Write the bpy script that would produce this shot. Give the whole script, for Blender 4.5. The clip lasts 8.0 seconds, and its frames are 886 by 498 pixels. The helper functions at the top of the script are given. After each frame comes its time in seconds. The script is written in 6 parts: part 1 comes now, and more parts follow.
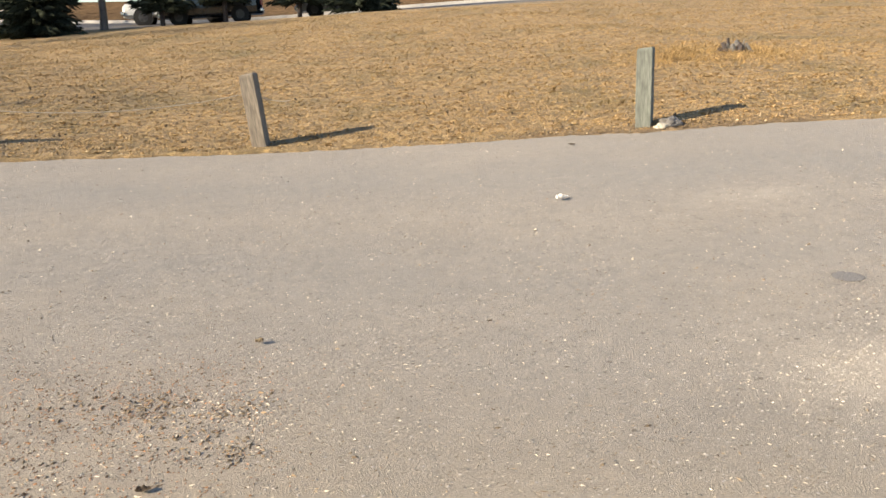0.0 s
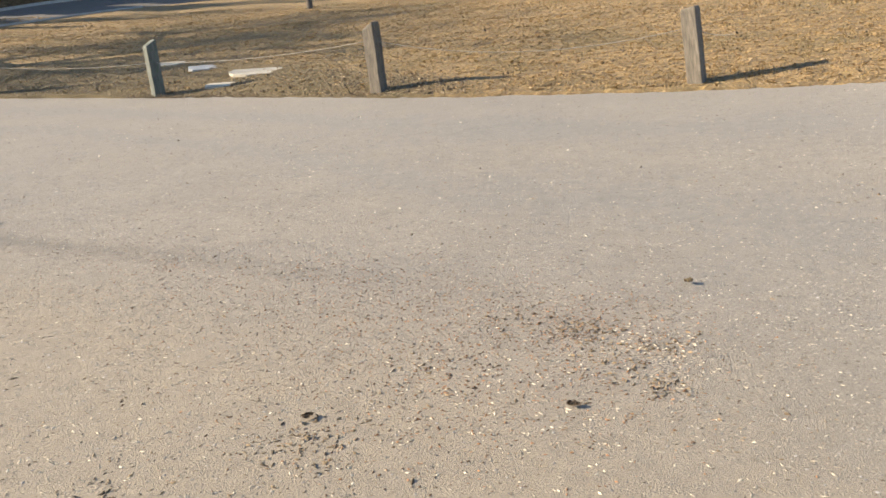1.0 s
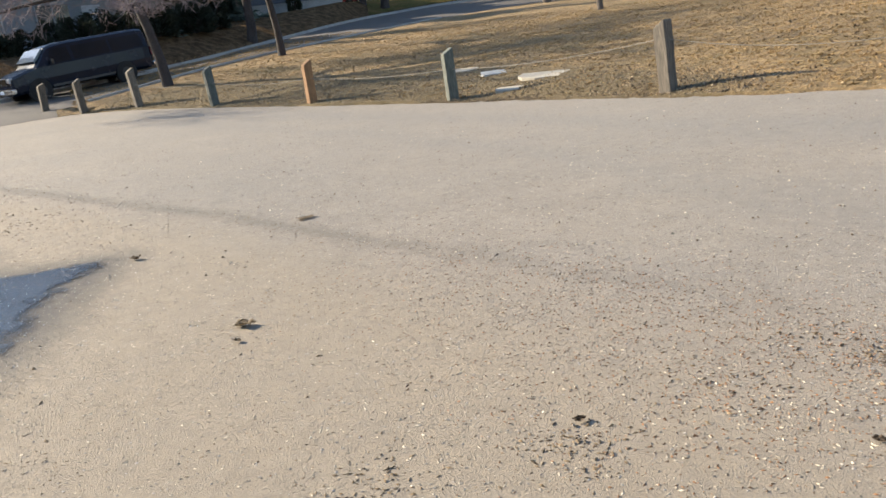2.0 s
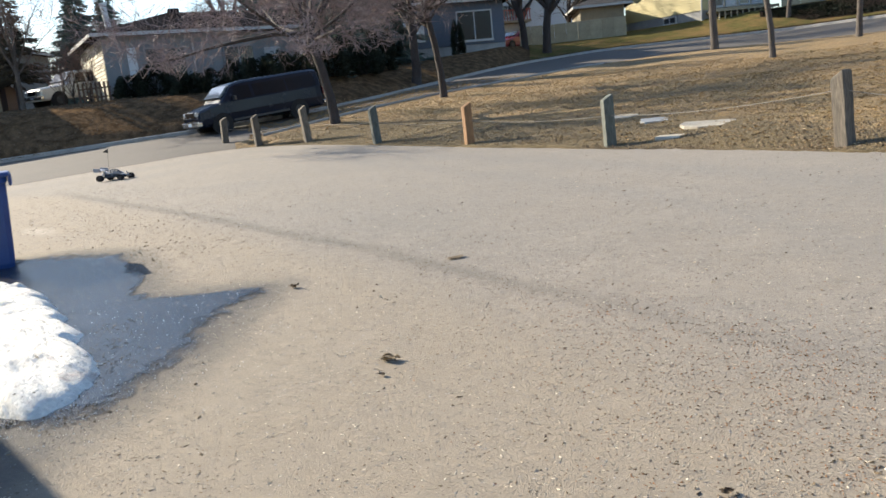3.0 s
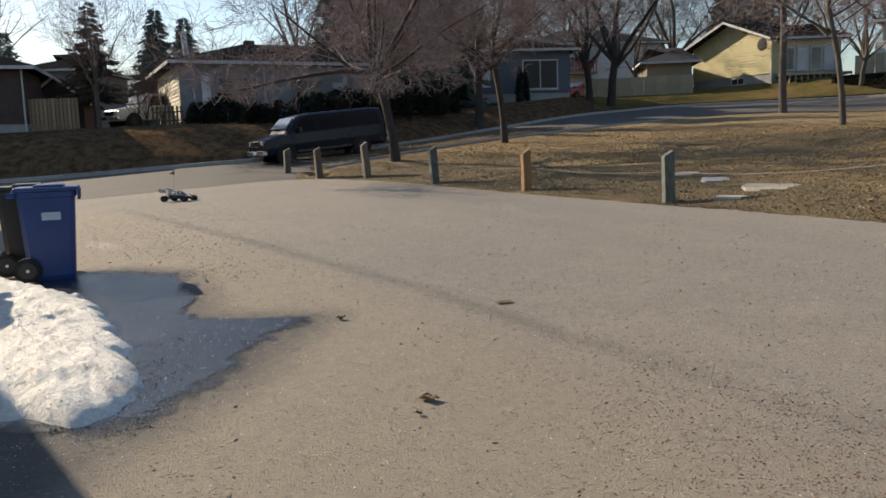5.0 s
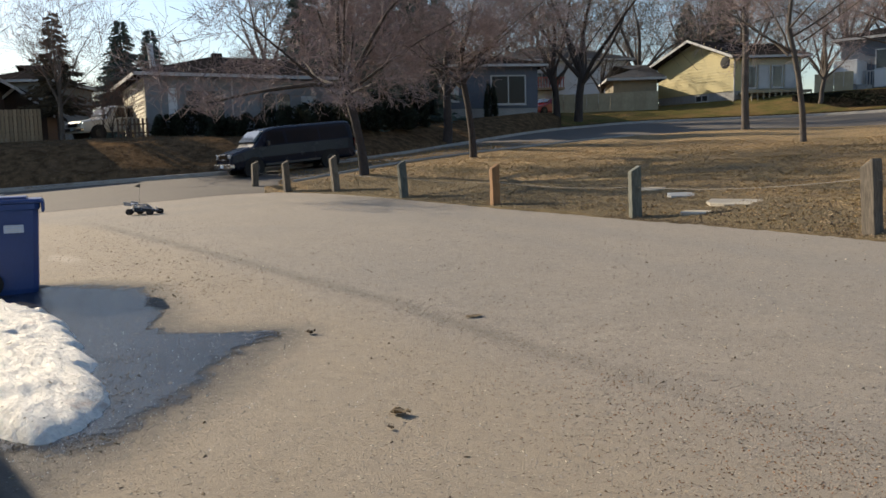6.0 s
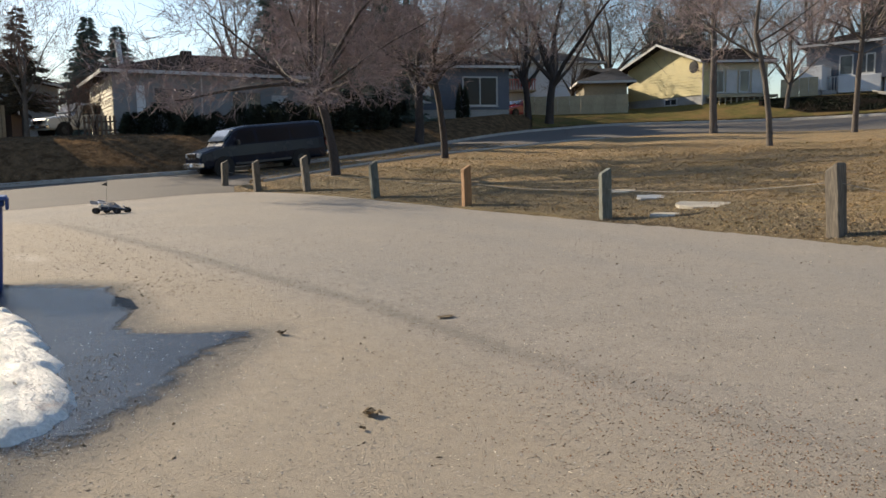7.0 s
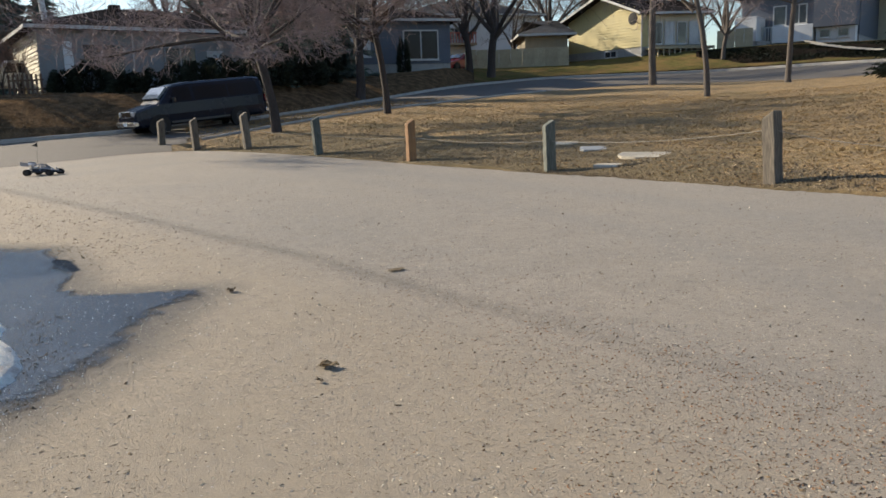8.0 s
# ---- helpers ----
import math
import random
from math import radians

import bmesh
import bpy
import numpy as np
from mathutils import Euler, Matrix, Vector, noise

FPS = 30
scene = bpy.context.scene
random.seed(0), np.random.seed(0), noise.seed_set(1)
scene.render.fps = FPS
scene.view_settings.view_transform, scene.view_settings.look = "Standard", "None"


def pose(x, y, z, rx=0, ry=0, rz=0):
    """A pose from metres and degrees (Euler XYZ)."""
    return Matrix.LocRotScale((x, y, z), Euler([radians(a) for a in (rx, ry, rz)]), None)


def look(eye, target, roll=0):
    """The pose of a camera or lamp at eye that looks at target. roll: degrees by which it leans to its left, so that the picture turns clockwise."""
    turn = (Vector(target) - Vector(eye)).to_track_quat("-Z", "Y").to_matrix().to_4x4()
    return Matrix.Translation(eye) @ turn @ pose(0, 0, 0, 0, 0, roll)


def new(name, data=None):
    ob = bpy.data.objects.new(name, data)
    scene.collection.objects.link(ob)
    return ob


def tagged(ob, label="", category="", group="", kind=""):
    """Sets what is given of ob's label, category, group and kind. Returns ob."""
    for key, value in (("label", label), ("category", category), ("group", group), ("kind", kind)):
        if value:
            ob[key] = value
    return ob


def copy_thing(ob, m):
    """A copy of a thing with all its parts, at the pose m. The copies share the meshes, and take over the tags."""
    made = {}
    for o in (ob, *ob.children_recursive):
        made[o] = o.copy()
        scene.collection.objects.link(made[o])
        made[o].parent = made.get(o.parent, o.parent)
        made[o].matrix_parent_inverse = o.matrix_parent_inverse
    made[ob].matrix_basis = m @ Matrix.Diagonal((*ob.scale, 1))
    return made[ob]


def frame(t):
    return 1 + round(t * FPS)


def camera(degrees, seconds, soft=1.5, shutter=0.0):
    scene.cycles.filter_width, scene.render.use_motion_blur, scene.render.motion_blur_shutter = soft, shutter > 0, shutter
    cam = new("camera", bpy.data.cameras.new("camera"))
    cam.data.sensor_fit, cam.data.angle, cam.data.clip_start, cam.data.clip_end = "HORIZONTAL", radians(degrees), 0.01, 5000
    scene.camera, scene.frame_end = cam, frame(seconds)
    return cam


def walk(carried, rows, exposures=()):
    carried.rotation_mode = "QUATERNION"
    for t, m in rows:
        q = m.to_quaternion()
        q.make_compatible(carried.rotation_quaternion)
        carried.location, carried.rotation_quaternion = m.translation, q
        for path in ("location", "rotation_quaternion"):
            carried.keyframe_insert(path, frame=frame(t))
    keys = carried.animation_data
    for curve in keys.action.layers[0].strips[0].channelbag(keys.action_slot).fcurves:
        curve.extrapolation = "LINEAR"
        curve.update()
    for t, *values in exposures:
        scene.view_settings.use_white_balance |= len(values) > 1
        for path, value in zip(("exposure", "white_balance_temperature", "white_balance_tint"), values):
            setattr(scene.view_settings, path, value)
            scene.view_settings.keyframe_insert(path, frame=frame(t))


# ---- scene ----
cam = camera(58.0, 8.0, soft=1.6, shutter=0.06)
PATH = [
    (0, 0.082, 0.008, 1.457, 76.39, 0.7, -12.21),
    (0.2, 0.058, 0, 1.452, 75.94, 0.66, -8.09),
    (0.5, 0.021, -0.01, 1.445, 74.17, 1.65, 1.59),
    (0.7, 0.008, -0.009, 1.445, 73.23, 2.48, 8.43),
    (1, -0.007, -0.006, 1.446, 73.21, 3.65, 17.24),
    (1.5, -0.014, 0.001, 1.443, 73.71, 6.43, 31.57),
    (1.7, -0.01, 0.008, 1.442, 74.05, 6.89, 34.38),
    (2.8, -0.011, 0.008, 1.46, 78.82, 5.54, 44.98),
    (3, -0.009, 0.012, 1.463, 79.31, 5.56, 48.3),
    (3.5, -0.008, 0.011, 1.46, 81.18, 3.21, 53.84),
    (4, -0.002, 0.017, 1.46, 81.49, 3.05, 56.2),
    (4.5, -0.002, 0.015, 1.459, 82.39, 2.29, 54.95),
    (5, 0.004, 0.019, 1.458, 82.63, 1.81, 52.62),
    (5.2, 0.002, 0.014, 1.457, 82.73, 1.87, 51.59),
    (6.5, 0.001, -0.007, 1.46, 83.89, 1.18, 49.84),
    (7, -0.006, -0.012, 1.457, 83.59, 0.98, 48.33),
    (7.5, -0.031, -0.044, 1.447, 82.71, 1.03, 46.56),
    (8, -0.038, -0.048, 1.422, 80.37, 1.8, 44.2),
]
walk(cam, [(t, pose(x, y, z, rx, ry, rz)) for t, x, y, z, rx, ry, rz in PATH],
     exposures=[(0, 1.46, 6530, 12), (1, 1.48, 6410, 11), (1.7, 1.48, 6330, 11), (2.8, 1.46, 6060, 10), (3.5, 1.04, 6220, 10), (4.2, 0.82, 6440, 12), (5, 0.64, 6490, 12), (6.5, 0.84, 6540, 12), (8, 0.94, 6270, 11)])

# ---- light: low sun from behind the left shoulder, clear sky ----
SUN_EL, SUN_HEAD = 25.0, 15.0          # elevation; heading of the light's travel from +x towards +y
travel = Vector((math.cos(radians(SUN_HEAD)) * math.cos(radians(SUN_EL)), math.sin(radians(SUN_HEAD)) * math.cos(radians(SUN_EL)), -math.sin(radians(SUN_EL))))
sun = new("sun", bpy.data.lights.new("sun", "SUN"))
sun.data.energy, sun.data.angle, sun.data.color = 4.85, radians(0.53), (1.0, 0.855, 0.635)
sun.matrix_world = look((0, 0, 60), Vector((0, 0, 60)) + travel)
world = bpy.data.worlds.new("sky")
scene.world = world
world.use_nodes = True
wn = world.node_tree.nodes
sky = wn.new("ShaderNodeTexSky")
sky.sky_type, sky.sun_disc = "NISHITA", False
sky.sun_elevation, sky.sun_rotation = radians(SUN_EL), math.atan2(-travel.x, -travel.y)
sky.air_density, sky.dust_density, sky.ozone_density = 1.15, 0.7, 2.6
wn["Background"].inputs["Strength"].default_value = 0.091
world.node_tree.links.new(sky.outputs[0], wn["Background"].inputs["Color"])

# ---- materials ----
def material(name, colour, rough=0.8, metal=0.0, vary=0.25, scale=6.0, fine=60.0, bump=0.3, dark=0.6, depth=0.01, per_object=0.0, per_island=0.0, coat=0.0, second=None, second_scale=1.0, second_cut=(0.45, 0.6), stretch=(1, 1, 1), specks=(), cut=(0.3, 0.7), lumps=None):
    """A surface with coarse and fine variation of its colour, relief and wear at real size (object space, metres)."""
    m = bpy.data.materials.new(name)
    m.use_nodes = True
    nt = m.node_tree
    n, l = nt.nodes, nt.links
    b = n["Principled BSDF"]
    geo = n.new("ShaderNodeTexCoord")
    mp = n.new("ShaderNodeMapping")
    mp.inputs["Scale"].default_value = stretch
    l.new(geo.outputs["Object"], mp.inputs["Vector"])
    def noise_tex(s, detail=4.0, rg=0.6):
        t = n.new("ShaderNodeTexNoise")
        t.inputs["Scale"].default_value, t.inputs["Detail"].default_value, t.inputs["Roughness"].default_value = s, detail, rg
        l.new(mp.outputs[0], t.inputs["Vector"])
        return t
    def ramp(src, lo, hi, a, c):
        r = n.new("ShaderNodeValToRGB")
        r.color_ramp.elements[0].position, r.color_ramp.elements[1].position = lo, hi
        r.color_ramp.elements[0].color, r.color_ramp.elements[1].color = (*a, 1), (*c, 1)
        l.new(src, r.inputs[0])
        return r
    def mix(kind, fac, a, c):
        x = n.new("ShaderNodeMix")
        x.data_type, x.blend_type = "RGBA", kind
        for sock, v in ((0, fac), (6, a), (7, c)):
            if hasattr(v, "is_linked"):
                l.new(v, x.inputs[sock])
            else:
                x.inputs[sock].default_value = v if sock == 0 else (*v, 1)
        return x.outputs[2]
    coarse, grain = noise_tex(scale), noise_tex(fine, 5.0, 0.7)
    col = ramp(coarse.outputs[0], *cut, [c * (1 - vary) for c in colour], [min(1, c * (1 + vary)) for c in colour]).outputs[0]
    if second:
        big = noise_tex(second_scale, 6.0, 0.65)
        msk = ramp(big.outputs[0], *second_cut, (0, 0, 0), (1, 1, 1))
        col = mix("MIX", msk.outputs[0], col, second)
    g = ramp(grain.outputs[0], 0.32, 0.68, (dark, dark, dark), (1.12, 1.12, 1.12))
    col = mix("MULTIPLY", 1.0, col, g.outputs[0])
    for size, share, shade in specks:
        # single grains: a random share of the cells of a cell pattern takes another tone
        vor = n.new("ShaderNodeTexVoronoi")
        vor.inputs["Scale"].default_value = size
        l.new(mp.outputs[0], vor.inputs["Vector"])
        pick = n.new("ShaderNodeSeparateColor")
        l.new(vor.outputs["Color"], pick.inputs[0])
        sel = ramp(pick.outputs[0], share, share + 0.01, (1, 1, 1), (0, 0, 0))
        near = ramp(vor.outputs["Distance"], 0.30, 0.42, (1, 1, 1), (0, 0, 0))
        both = n.new("ShaderNodeMath")
        both.operation = "MULTIPLY"
        l.new(sel.outputs[0], both.inputs[0])
        l.new(near.outputs[0], both.inputs[1])
        col = mix("MIX", both.outputs[0], col, shade)
    if per_object or per_island:
        if per_object:
            src, amount = n.new("ShaderNodeObjectInfo").outputs["Random"], per_object
        else:
            src, amount = n.new("ShaderNodeNewGeometry").outputs["Random Per Island"], per_island
        r = ramp(src, 0, 1, (1 - amount,) * 3, (1 + amount,) * 3)
        col = mix("MULTIPLY", 1.0, col, r.outputs[0])
    l.new(col, b.inputs["Base Color"])
    rr = n.new("ShaderNodeMapRange")
    rr.inputs[3].default_value, rr.inputs[4].default_value = max(0.03, rough - 0.12), min(1, rough + 0.1)
    l.new(coarse.outputs[0], rr.inputs[0])
    l.new(rr.outputs[0], b.inputs["Roughness"])
    b.inputs["Metallic"].default_value, b.inputs["Coat Weight"].default_value = metal, coat
    if bump:
        bp = n.new("ShaderNodeBump")
        bp.inputs["Strength"].default_value, bp.inputs["Distance"].default_value = bump, depth
        l.new(grain.outputs[0], bp.inputs["Height"])
        if lumps:
            big_bump, tuft = n.new("ShaderNodeBump"), noise_tex(lumps[0], 3.0, 0.6)
            big_bump.inputs["Strength"].default_value, big_bump.inputs["Distance"].default_value = 1.0, lumps[1]
            l.new(tuft.outputs[0], big_bump.inputs["Height"])
            l.new(big_bump.outputs[0], bp.inputs["Normal"])
        l.new(bp.outputs[0], b.inputs["Normal"])
    return m


M_LOT = material("dusty_asphalt", (0.283, 0.246, 0.199), 0.92, vary=0.10, scale=1.3, fine=120, bump=0.8, dark=0.62, depth=0.010, second=(0.258, 0.231, 0.194), second_scale=0.3, second_cut=(0.40, 0.64), specks=((130, 0.18, (0.17, 0.14, 0.105)), (85, 0.08, (0.125, 0.10, 0.075)), (95, 0.09, (0.37, 0.325, 0.26)), (42, 0.03, (0.11, 0.09, 0.065)), (26, 0.010, (0.10, 0.08, 0.06)), (55, 0.014, (0.48, 0.43, 0.35))))
M_SANDG = material("pale_gravel", (0.42, 0.375, 0.31), 0.95, vary=0.2, scale=9, fine=60, bump=0.2, per_island=0.4)
# Near-black that stands in for shade on the bank below the far houses.
M_SHADEBANK = material("bank_in_shade", (0.035, 0.027, 0.021), 0.95, vary=0.3, scale=2, fine=30, bump=1.0, dark=0.5, depth=0.03)
M_ROAD = material("road_asphalt", (0.098, 0.086, 0.073), 0.9, vary=0.12, scale=0.6, fine=60, bump=0.5, dark=0.8)
M_LAWN = material("dry_lawn", (0.335, 0.222, 0.098), 0.95, cut=(0.38, 0.62), lumps=(9.0, 0.045), vary=0.34, scale=4.5, fine=48, bump=1.0, dark=0.40, depth=0.045, second=(0.19, 0.142, 0.06), second_scale=0.4, second_cut=(0.50, 0.72), specks=((9, 0.22, (0.16, 0.102, 0.042)), (6, 0.14, (0.37, 0.25, 0.10)), (75, 0.28, (0.16, 0.11, 0.045)), (48, 0.20, (0.40, 0.29, 0.135)), (22, 0.14, (0.12, 0.09, 0.04)), (14, 0.10, (0.36, 0.26, 0.12))))
M_TUFT = material("dry_grass_tufts", (0.365, 0.243, 0.110), 0.95, vary=0.25, scale=0.7, fine=9, bump=0, dark=0.8, per_island=0.26, second=(0.24, 0.175, 0.075), second_scale=0.4, second_cut=(0.50, 0.72))
M_BANK = material("leaf_strewn_bank", (0.150, 0.098, 0.055), 0.95, vary=0.35, scale=2.5, fine=30, bump=1.0, dark=0.45, depth=0.04, cut=(0.38, 0.62))
M_VERGE = material("greenish_grass", (0.140, 0.122, 0.046), 0.95, vary=0.25, scale=2.5, fine=30, bump=1.0, dark=0.55, depth=0.04, second=(0.22, 0.15, 0.065), second_scale=0.5)
M_VGLASS = material("dark_tinted_glass", (0.006, 0.008, 0.012), 0.2, vary=0.1, scale=1, fine=10, bump=0.0, dark=0.9)
M_BLADE = material("dry_grass_blades", (0.35, 0.228, 0.09), 0.9, vary=0.4, scale=3.0, fine=9, bump=0, dark=0.6, per_island=0.5)
M_KERB = material("concrete_kerb", (0.42, 0.40, 0.37), 0.9, vary=0.15, scale=2.5, fine=40, bump=0.4)
M_STONE = material("flat_stone", (0.42, 0.375, 0.295), 0.9, vary=0.15, scale=3, fine=50, bump=0.5)
M_STONEB = material("bluish_stone", (0.33, 0.34, 0.34), 0.9, vary=0.15, scale=3, fine=50, bump=0.5)
M_POST = material("weathered_post", (0.155, 0.130, 0.10), 0.9, vary=0.35, scale=7, fine=38, bump=1.0, dark=0.35, depth=0.006, stretch=(1, 1, 0.12), per_object=0.2)
M_POSTG = material("green_treated_post", (0.120, 0.128, 0.108), 0.85, vary=0.3, scale=7, fine=38, bump=0.9, dark=0.4, depth=0.006, stretch=(1, 1, 0.12), per_object=0.15)
M_POSTO = material("fresh_orange_post", (0.28, 0.150, 0.066), 0.85, vary=0.25, scale=7, fine=45, bump=0.8, dark=0.6, depth=0.006, stretch=(1, 1, 0.12))
M_ROPE = material("pale_rope", (0.30, 0.265, 0.215), 0.95, vary=0.2, scale=9, fine=120, bump=0.8, depth=0.003)
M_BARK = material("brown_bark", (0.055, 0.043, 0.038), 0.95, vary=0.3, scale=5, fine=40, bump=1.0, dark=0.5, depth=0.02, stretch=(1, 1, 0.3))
M_BARKG = material("grey_bark", (0.115, 0.095, 0.08), 0.95, vary=0.3, scale=5, fine=40, bump=1.0, dark=0.55, depth=0.02, stretch=(1, 1, 0.3))
M_TWIG = material("reddish_twigs", (0.29, 0.225, 0.215), 0.9, vary=0.25, scale=2, fine=30, bump=0, per_island=0.3)
M_TWIGD = material("dark_twigs", (0.15, 0.12, 0.10), 0.9, vary=0.25, scale=2, fine=30, bump=0, per_island=0.3)
M_TWIGR = material("rust_twigs", (0.20, 0.125, 0.095), 0.9, vary=0.25, scale=2, fine=30, bump=0, per_island=0.3)
M_TWIGF = material("grey_brown_twigs", (0.22, 0.18, 0.155), 0.9, vary=0.25, scale=2, fine=30, bump=0, per_island=0.3)
M_NEEDLE = material("spruce_needles", (0.115, 0.145, 0.125), 0.85, vary=0.35, scale=1.6, fine=30, bump=0, dark=0.5, per_island=0.4)
M_NEEDLEB = material("brownish_needles", (0.095, 0.085, 0.065), 0.85, vary=0.35, scale=1.6, fine=30, bump=0, dark=0.5, per_island=0.4)
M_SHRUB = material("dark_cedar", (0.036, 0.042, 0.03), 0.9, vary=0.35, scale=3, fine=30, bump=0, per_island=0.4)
M_ROOF = material("brown_shingles", (0.034, 0.030, 0.029), 0.95, vary=0.2, scale=1.2, fine=26, bump=0.7, dark=0.6)
M_ROOFG = material("grey_shingles", (0.12, 0.115, 0.11), 0.95, vary=0.2, scale=1.2, fine=26, bump=0.7, dark=0.65)
M_FASCIA = material("white_fascia", (0.44, 0.44, 0.43), 0.6, vary=0.06, scale=2, fine=30, bump=0.1, dark=0.88)
M_SIDEG = material("grey_blue_siding", (0.085, 0.098, 0.125), 0.7, vary=0.08, scale=1.5, fine=30, bump=0.15, dark=0.85)
M_STUCCO = material("pale_stucco", (0.20, 0.215, 0.225), 0.9, vary=0.1, scale=1.5, fine=60, bump=0.5, dark=0.8)
M_SIDEC = material("cream_siding", (0.47, 0.425, 0.31), 0.7, vary=0.06, scale=1.5, fine=30, bump=0.15, dark=0.88)
M_SIDEY = material("yellow_siding", (0.46, 0.395, 0.195), 0.7, vary=0.06, scale=1.5, fine=30, bump=0.15, dark=0.88)
M_SIDEW = material("white_siding", (0.58, 0.585, 0.59), 0.7, vary=0.06, scale=1.5, fine=30, bump=0.15, dark=0.9)
M_BROWN = material("dark_brown_siding", (0.075, 0.052, 0.044), 0.85, vary=0.2, scale=1.5, fine=30, bump=0.3)
M_CONC = material("foundation_concrete", (0.34, 0.34, 0.33), 0.9, vary=0.12, scale=1.5, fine=40, bump=0.3)
M_FENCE = material("cedar_fence", (0.31, 0.235, 0.15), 0.9, vary=0.2, scale=3, fine=40, bump=0.4, per_object=0.18, stretch=(1, 1, 0.2))
# Beige darkened to carry the shade on the low garage's wall.
M_GARAGE = material("shade_toned_beige_siding", (0.27, 0.235, 0.17), 0.85, vary=0.12, scale=2, fine=30, bump=0.3)
M_FENCEC = material("beige_fence", (0.42, 0.365, 0.25), 0.85, vary=0.12, scale=2, fine=30, bump=0.3, per_object=0.08)
M_FENCED = material("dark_fence", (0.13, 0.085, 0.06), 0.9, vary=0.2, scale=3, fine=40, bump=0.4, per_object=0.2)
M_REDWOOD = material("red_stained_wood", (0.34, 0.07, 0.045), 0.8, vary=0.15, scale=3, fine=30, bump=0.2)
M_GLASS = material("dark_window_glass", (0.035, 0.042, 0.05), 0.08, vary=0.1, scale=1, fine=10, bump=0.02, dark=0.9, coat=0.5)
M_CURTAIN = material("pale_blind", (0.42, 0.43, 0.44), 0.5, vary=0.1, scale=2, fine=30, bump=0.05, dark=0.9, coat=0.4)
M_VAN = material("dark_blue_van_paint", (0.006, 0.011, 0.024), 0.26, vary=0.15, scale=1.2, fine=40, bump=0.02, dark=0.85, coat=0.0)
M_CARW = material("white_car_paint", (0.66, 0.66, 0.64), 0.3, vary=0.05, scale=1.2, fine=40, bump=0.02, dark=0.92, coat=0.6)
M_CARK = material("black_car_paint", (0.014, 0.015, 0.018), 0.28, vary=0.15, scale=1.2, fine=40, bump=0.02, dark=0.85, coat=0.7)
M_CARS = material("silver_car_paint", (0.34, 0.35, 0.36), 0.32, metal=0.3, vary=0.05, scale=1.2, fine=40, bump=0.02, dark=0.92, coat=0.6)
M_CARR = material("red_car_paint", (0.22, 0.018, 0.025), 0.3, vary=0.08, scale=1.2, fine=40, bump=0.02, dark=0.9, coat=0.6)
M_CHROME = material("worn_chrome", (0.62, 0.62, 0.62), 0.22, metal=0.9, vary=0.1, scale=5, fine=60, bump=0.03, dark=0.85)
M_LAMPG = material("lamp_lens", (0.55, 0.56, 0.56), 0.12, vary=0.1, scale=8, fine=60, bump=0.1, coat=0.6)
M_TYRE = material("rubber", (0.018, 0.018, 0.019), 0.85, vary=0.25, scale=8, fine=60, bump=0.4)
M_BLUE = material("blue_bin_plastic", (0.012, 0.045, 0.175), 0.45, vary=0.1, scale=3, fine=90, bump=0.12, dark=0.85)
M_BLACK = material("black_bin_plastic", (0.016, 0.017, 0.019), 0.5, vary=0.2, scale=3, fine=90, bump=0.12, dark=0.8)
M_LABEL = material("pale_label", (0.42, 0.50, 0.62), 0.6, vary=0.05, scale=8, fine=60, bump=0.0, dark=0.92)
def tint(m, attribute, colour, soft=0.5, scale=3.0, span=0.8, grain=90.0):
    """Mixes another ground tone into a material where the mesh attribute and a noise allow it."""
    n, l = m.node_tree.nodes, m.node_tree.links
    base = n["Principled BSDF"].inputs["Base Color"]
    at, nz, fine, mp, add = n.new("ShaderNodeAttribute"), n.new("ShaderNodeTexNoise"), n.new("ShaderNodeTexNoise"), n.new("ShaderNodeMapRange"), n.new("ShaderNodeMath")
    mx, ton = n.new("ShaderNodeMix"), n.new("ShaderNodeMix")
    at.attribute_name = attribute
    where = n.new("ShaderNodeTexCoord").outputs["Object"]
    for t, size in ((nz, scale), (fine, grain)):
        t.inputs["Scale"].default_value, t.inputs["Detail"].default_value, t.inputs["Roughness"].default_value = size, 7.0, 0.7
        l.new(where, t.inputs["Vector"])
    add.operation = "MULTIPLY_ADD"
    l.new(nz.outputs[0], add.inputs[0])
    add.inputs[1].default_value = soft
    l.new(at.outputs["Fac"], add.inputs[2])
    mp.inputs[1].default_value, mp.inputs[2].default_value = soft * 0.5, soft * 0.5 + span
    l.new(add.outputs[0], mp.inputs[0])
    ton.data_type = mx.data_type = "RGBA"
    l.new(fine.outputs[0], ton.inputs[0])
    ton.inputs[6].default_value, ton.inputs[7].default_value = (*[c * 0.6 for c in colour], 1), (*[c * 1.35 for c in colour], 1)
    l.new(mp.outputs[0], mx.inputs[0])
    l.new(base.links[0].from_socket, mx.inputs[6])
    l.new(ton.outputs[2], mx.inputs[7])
    l.new(mx.outputs[2], base)
    return m


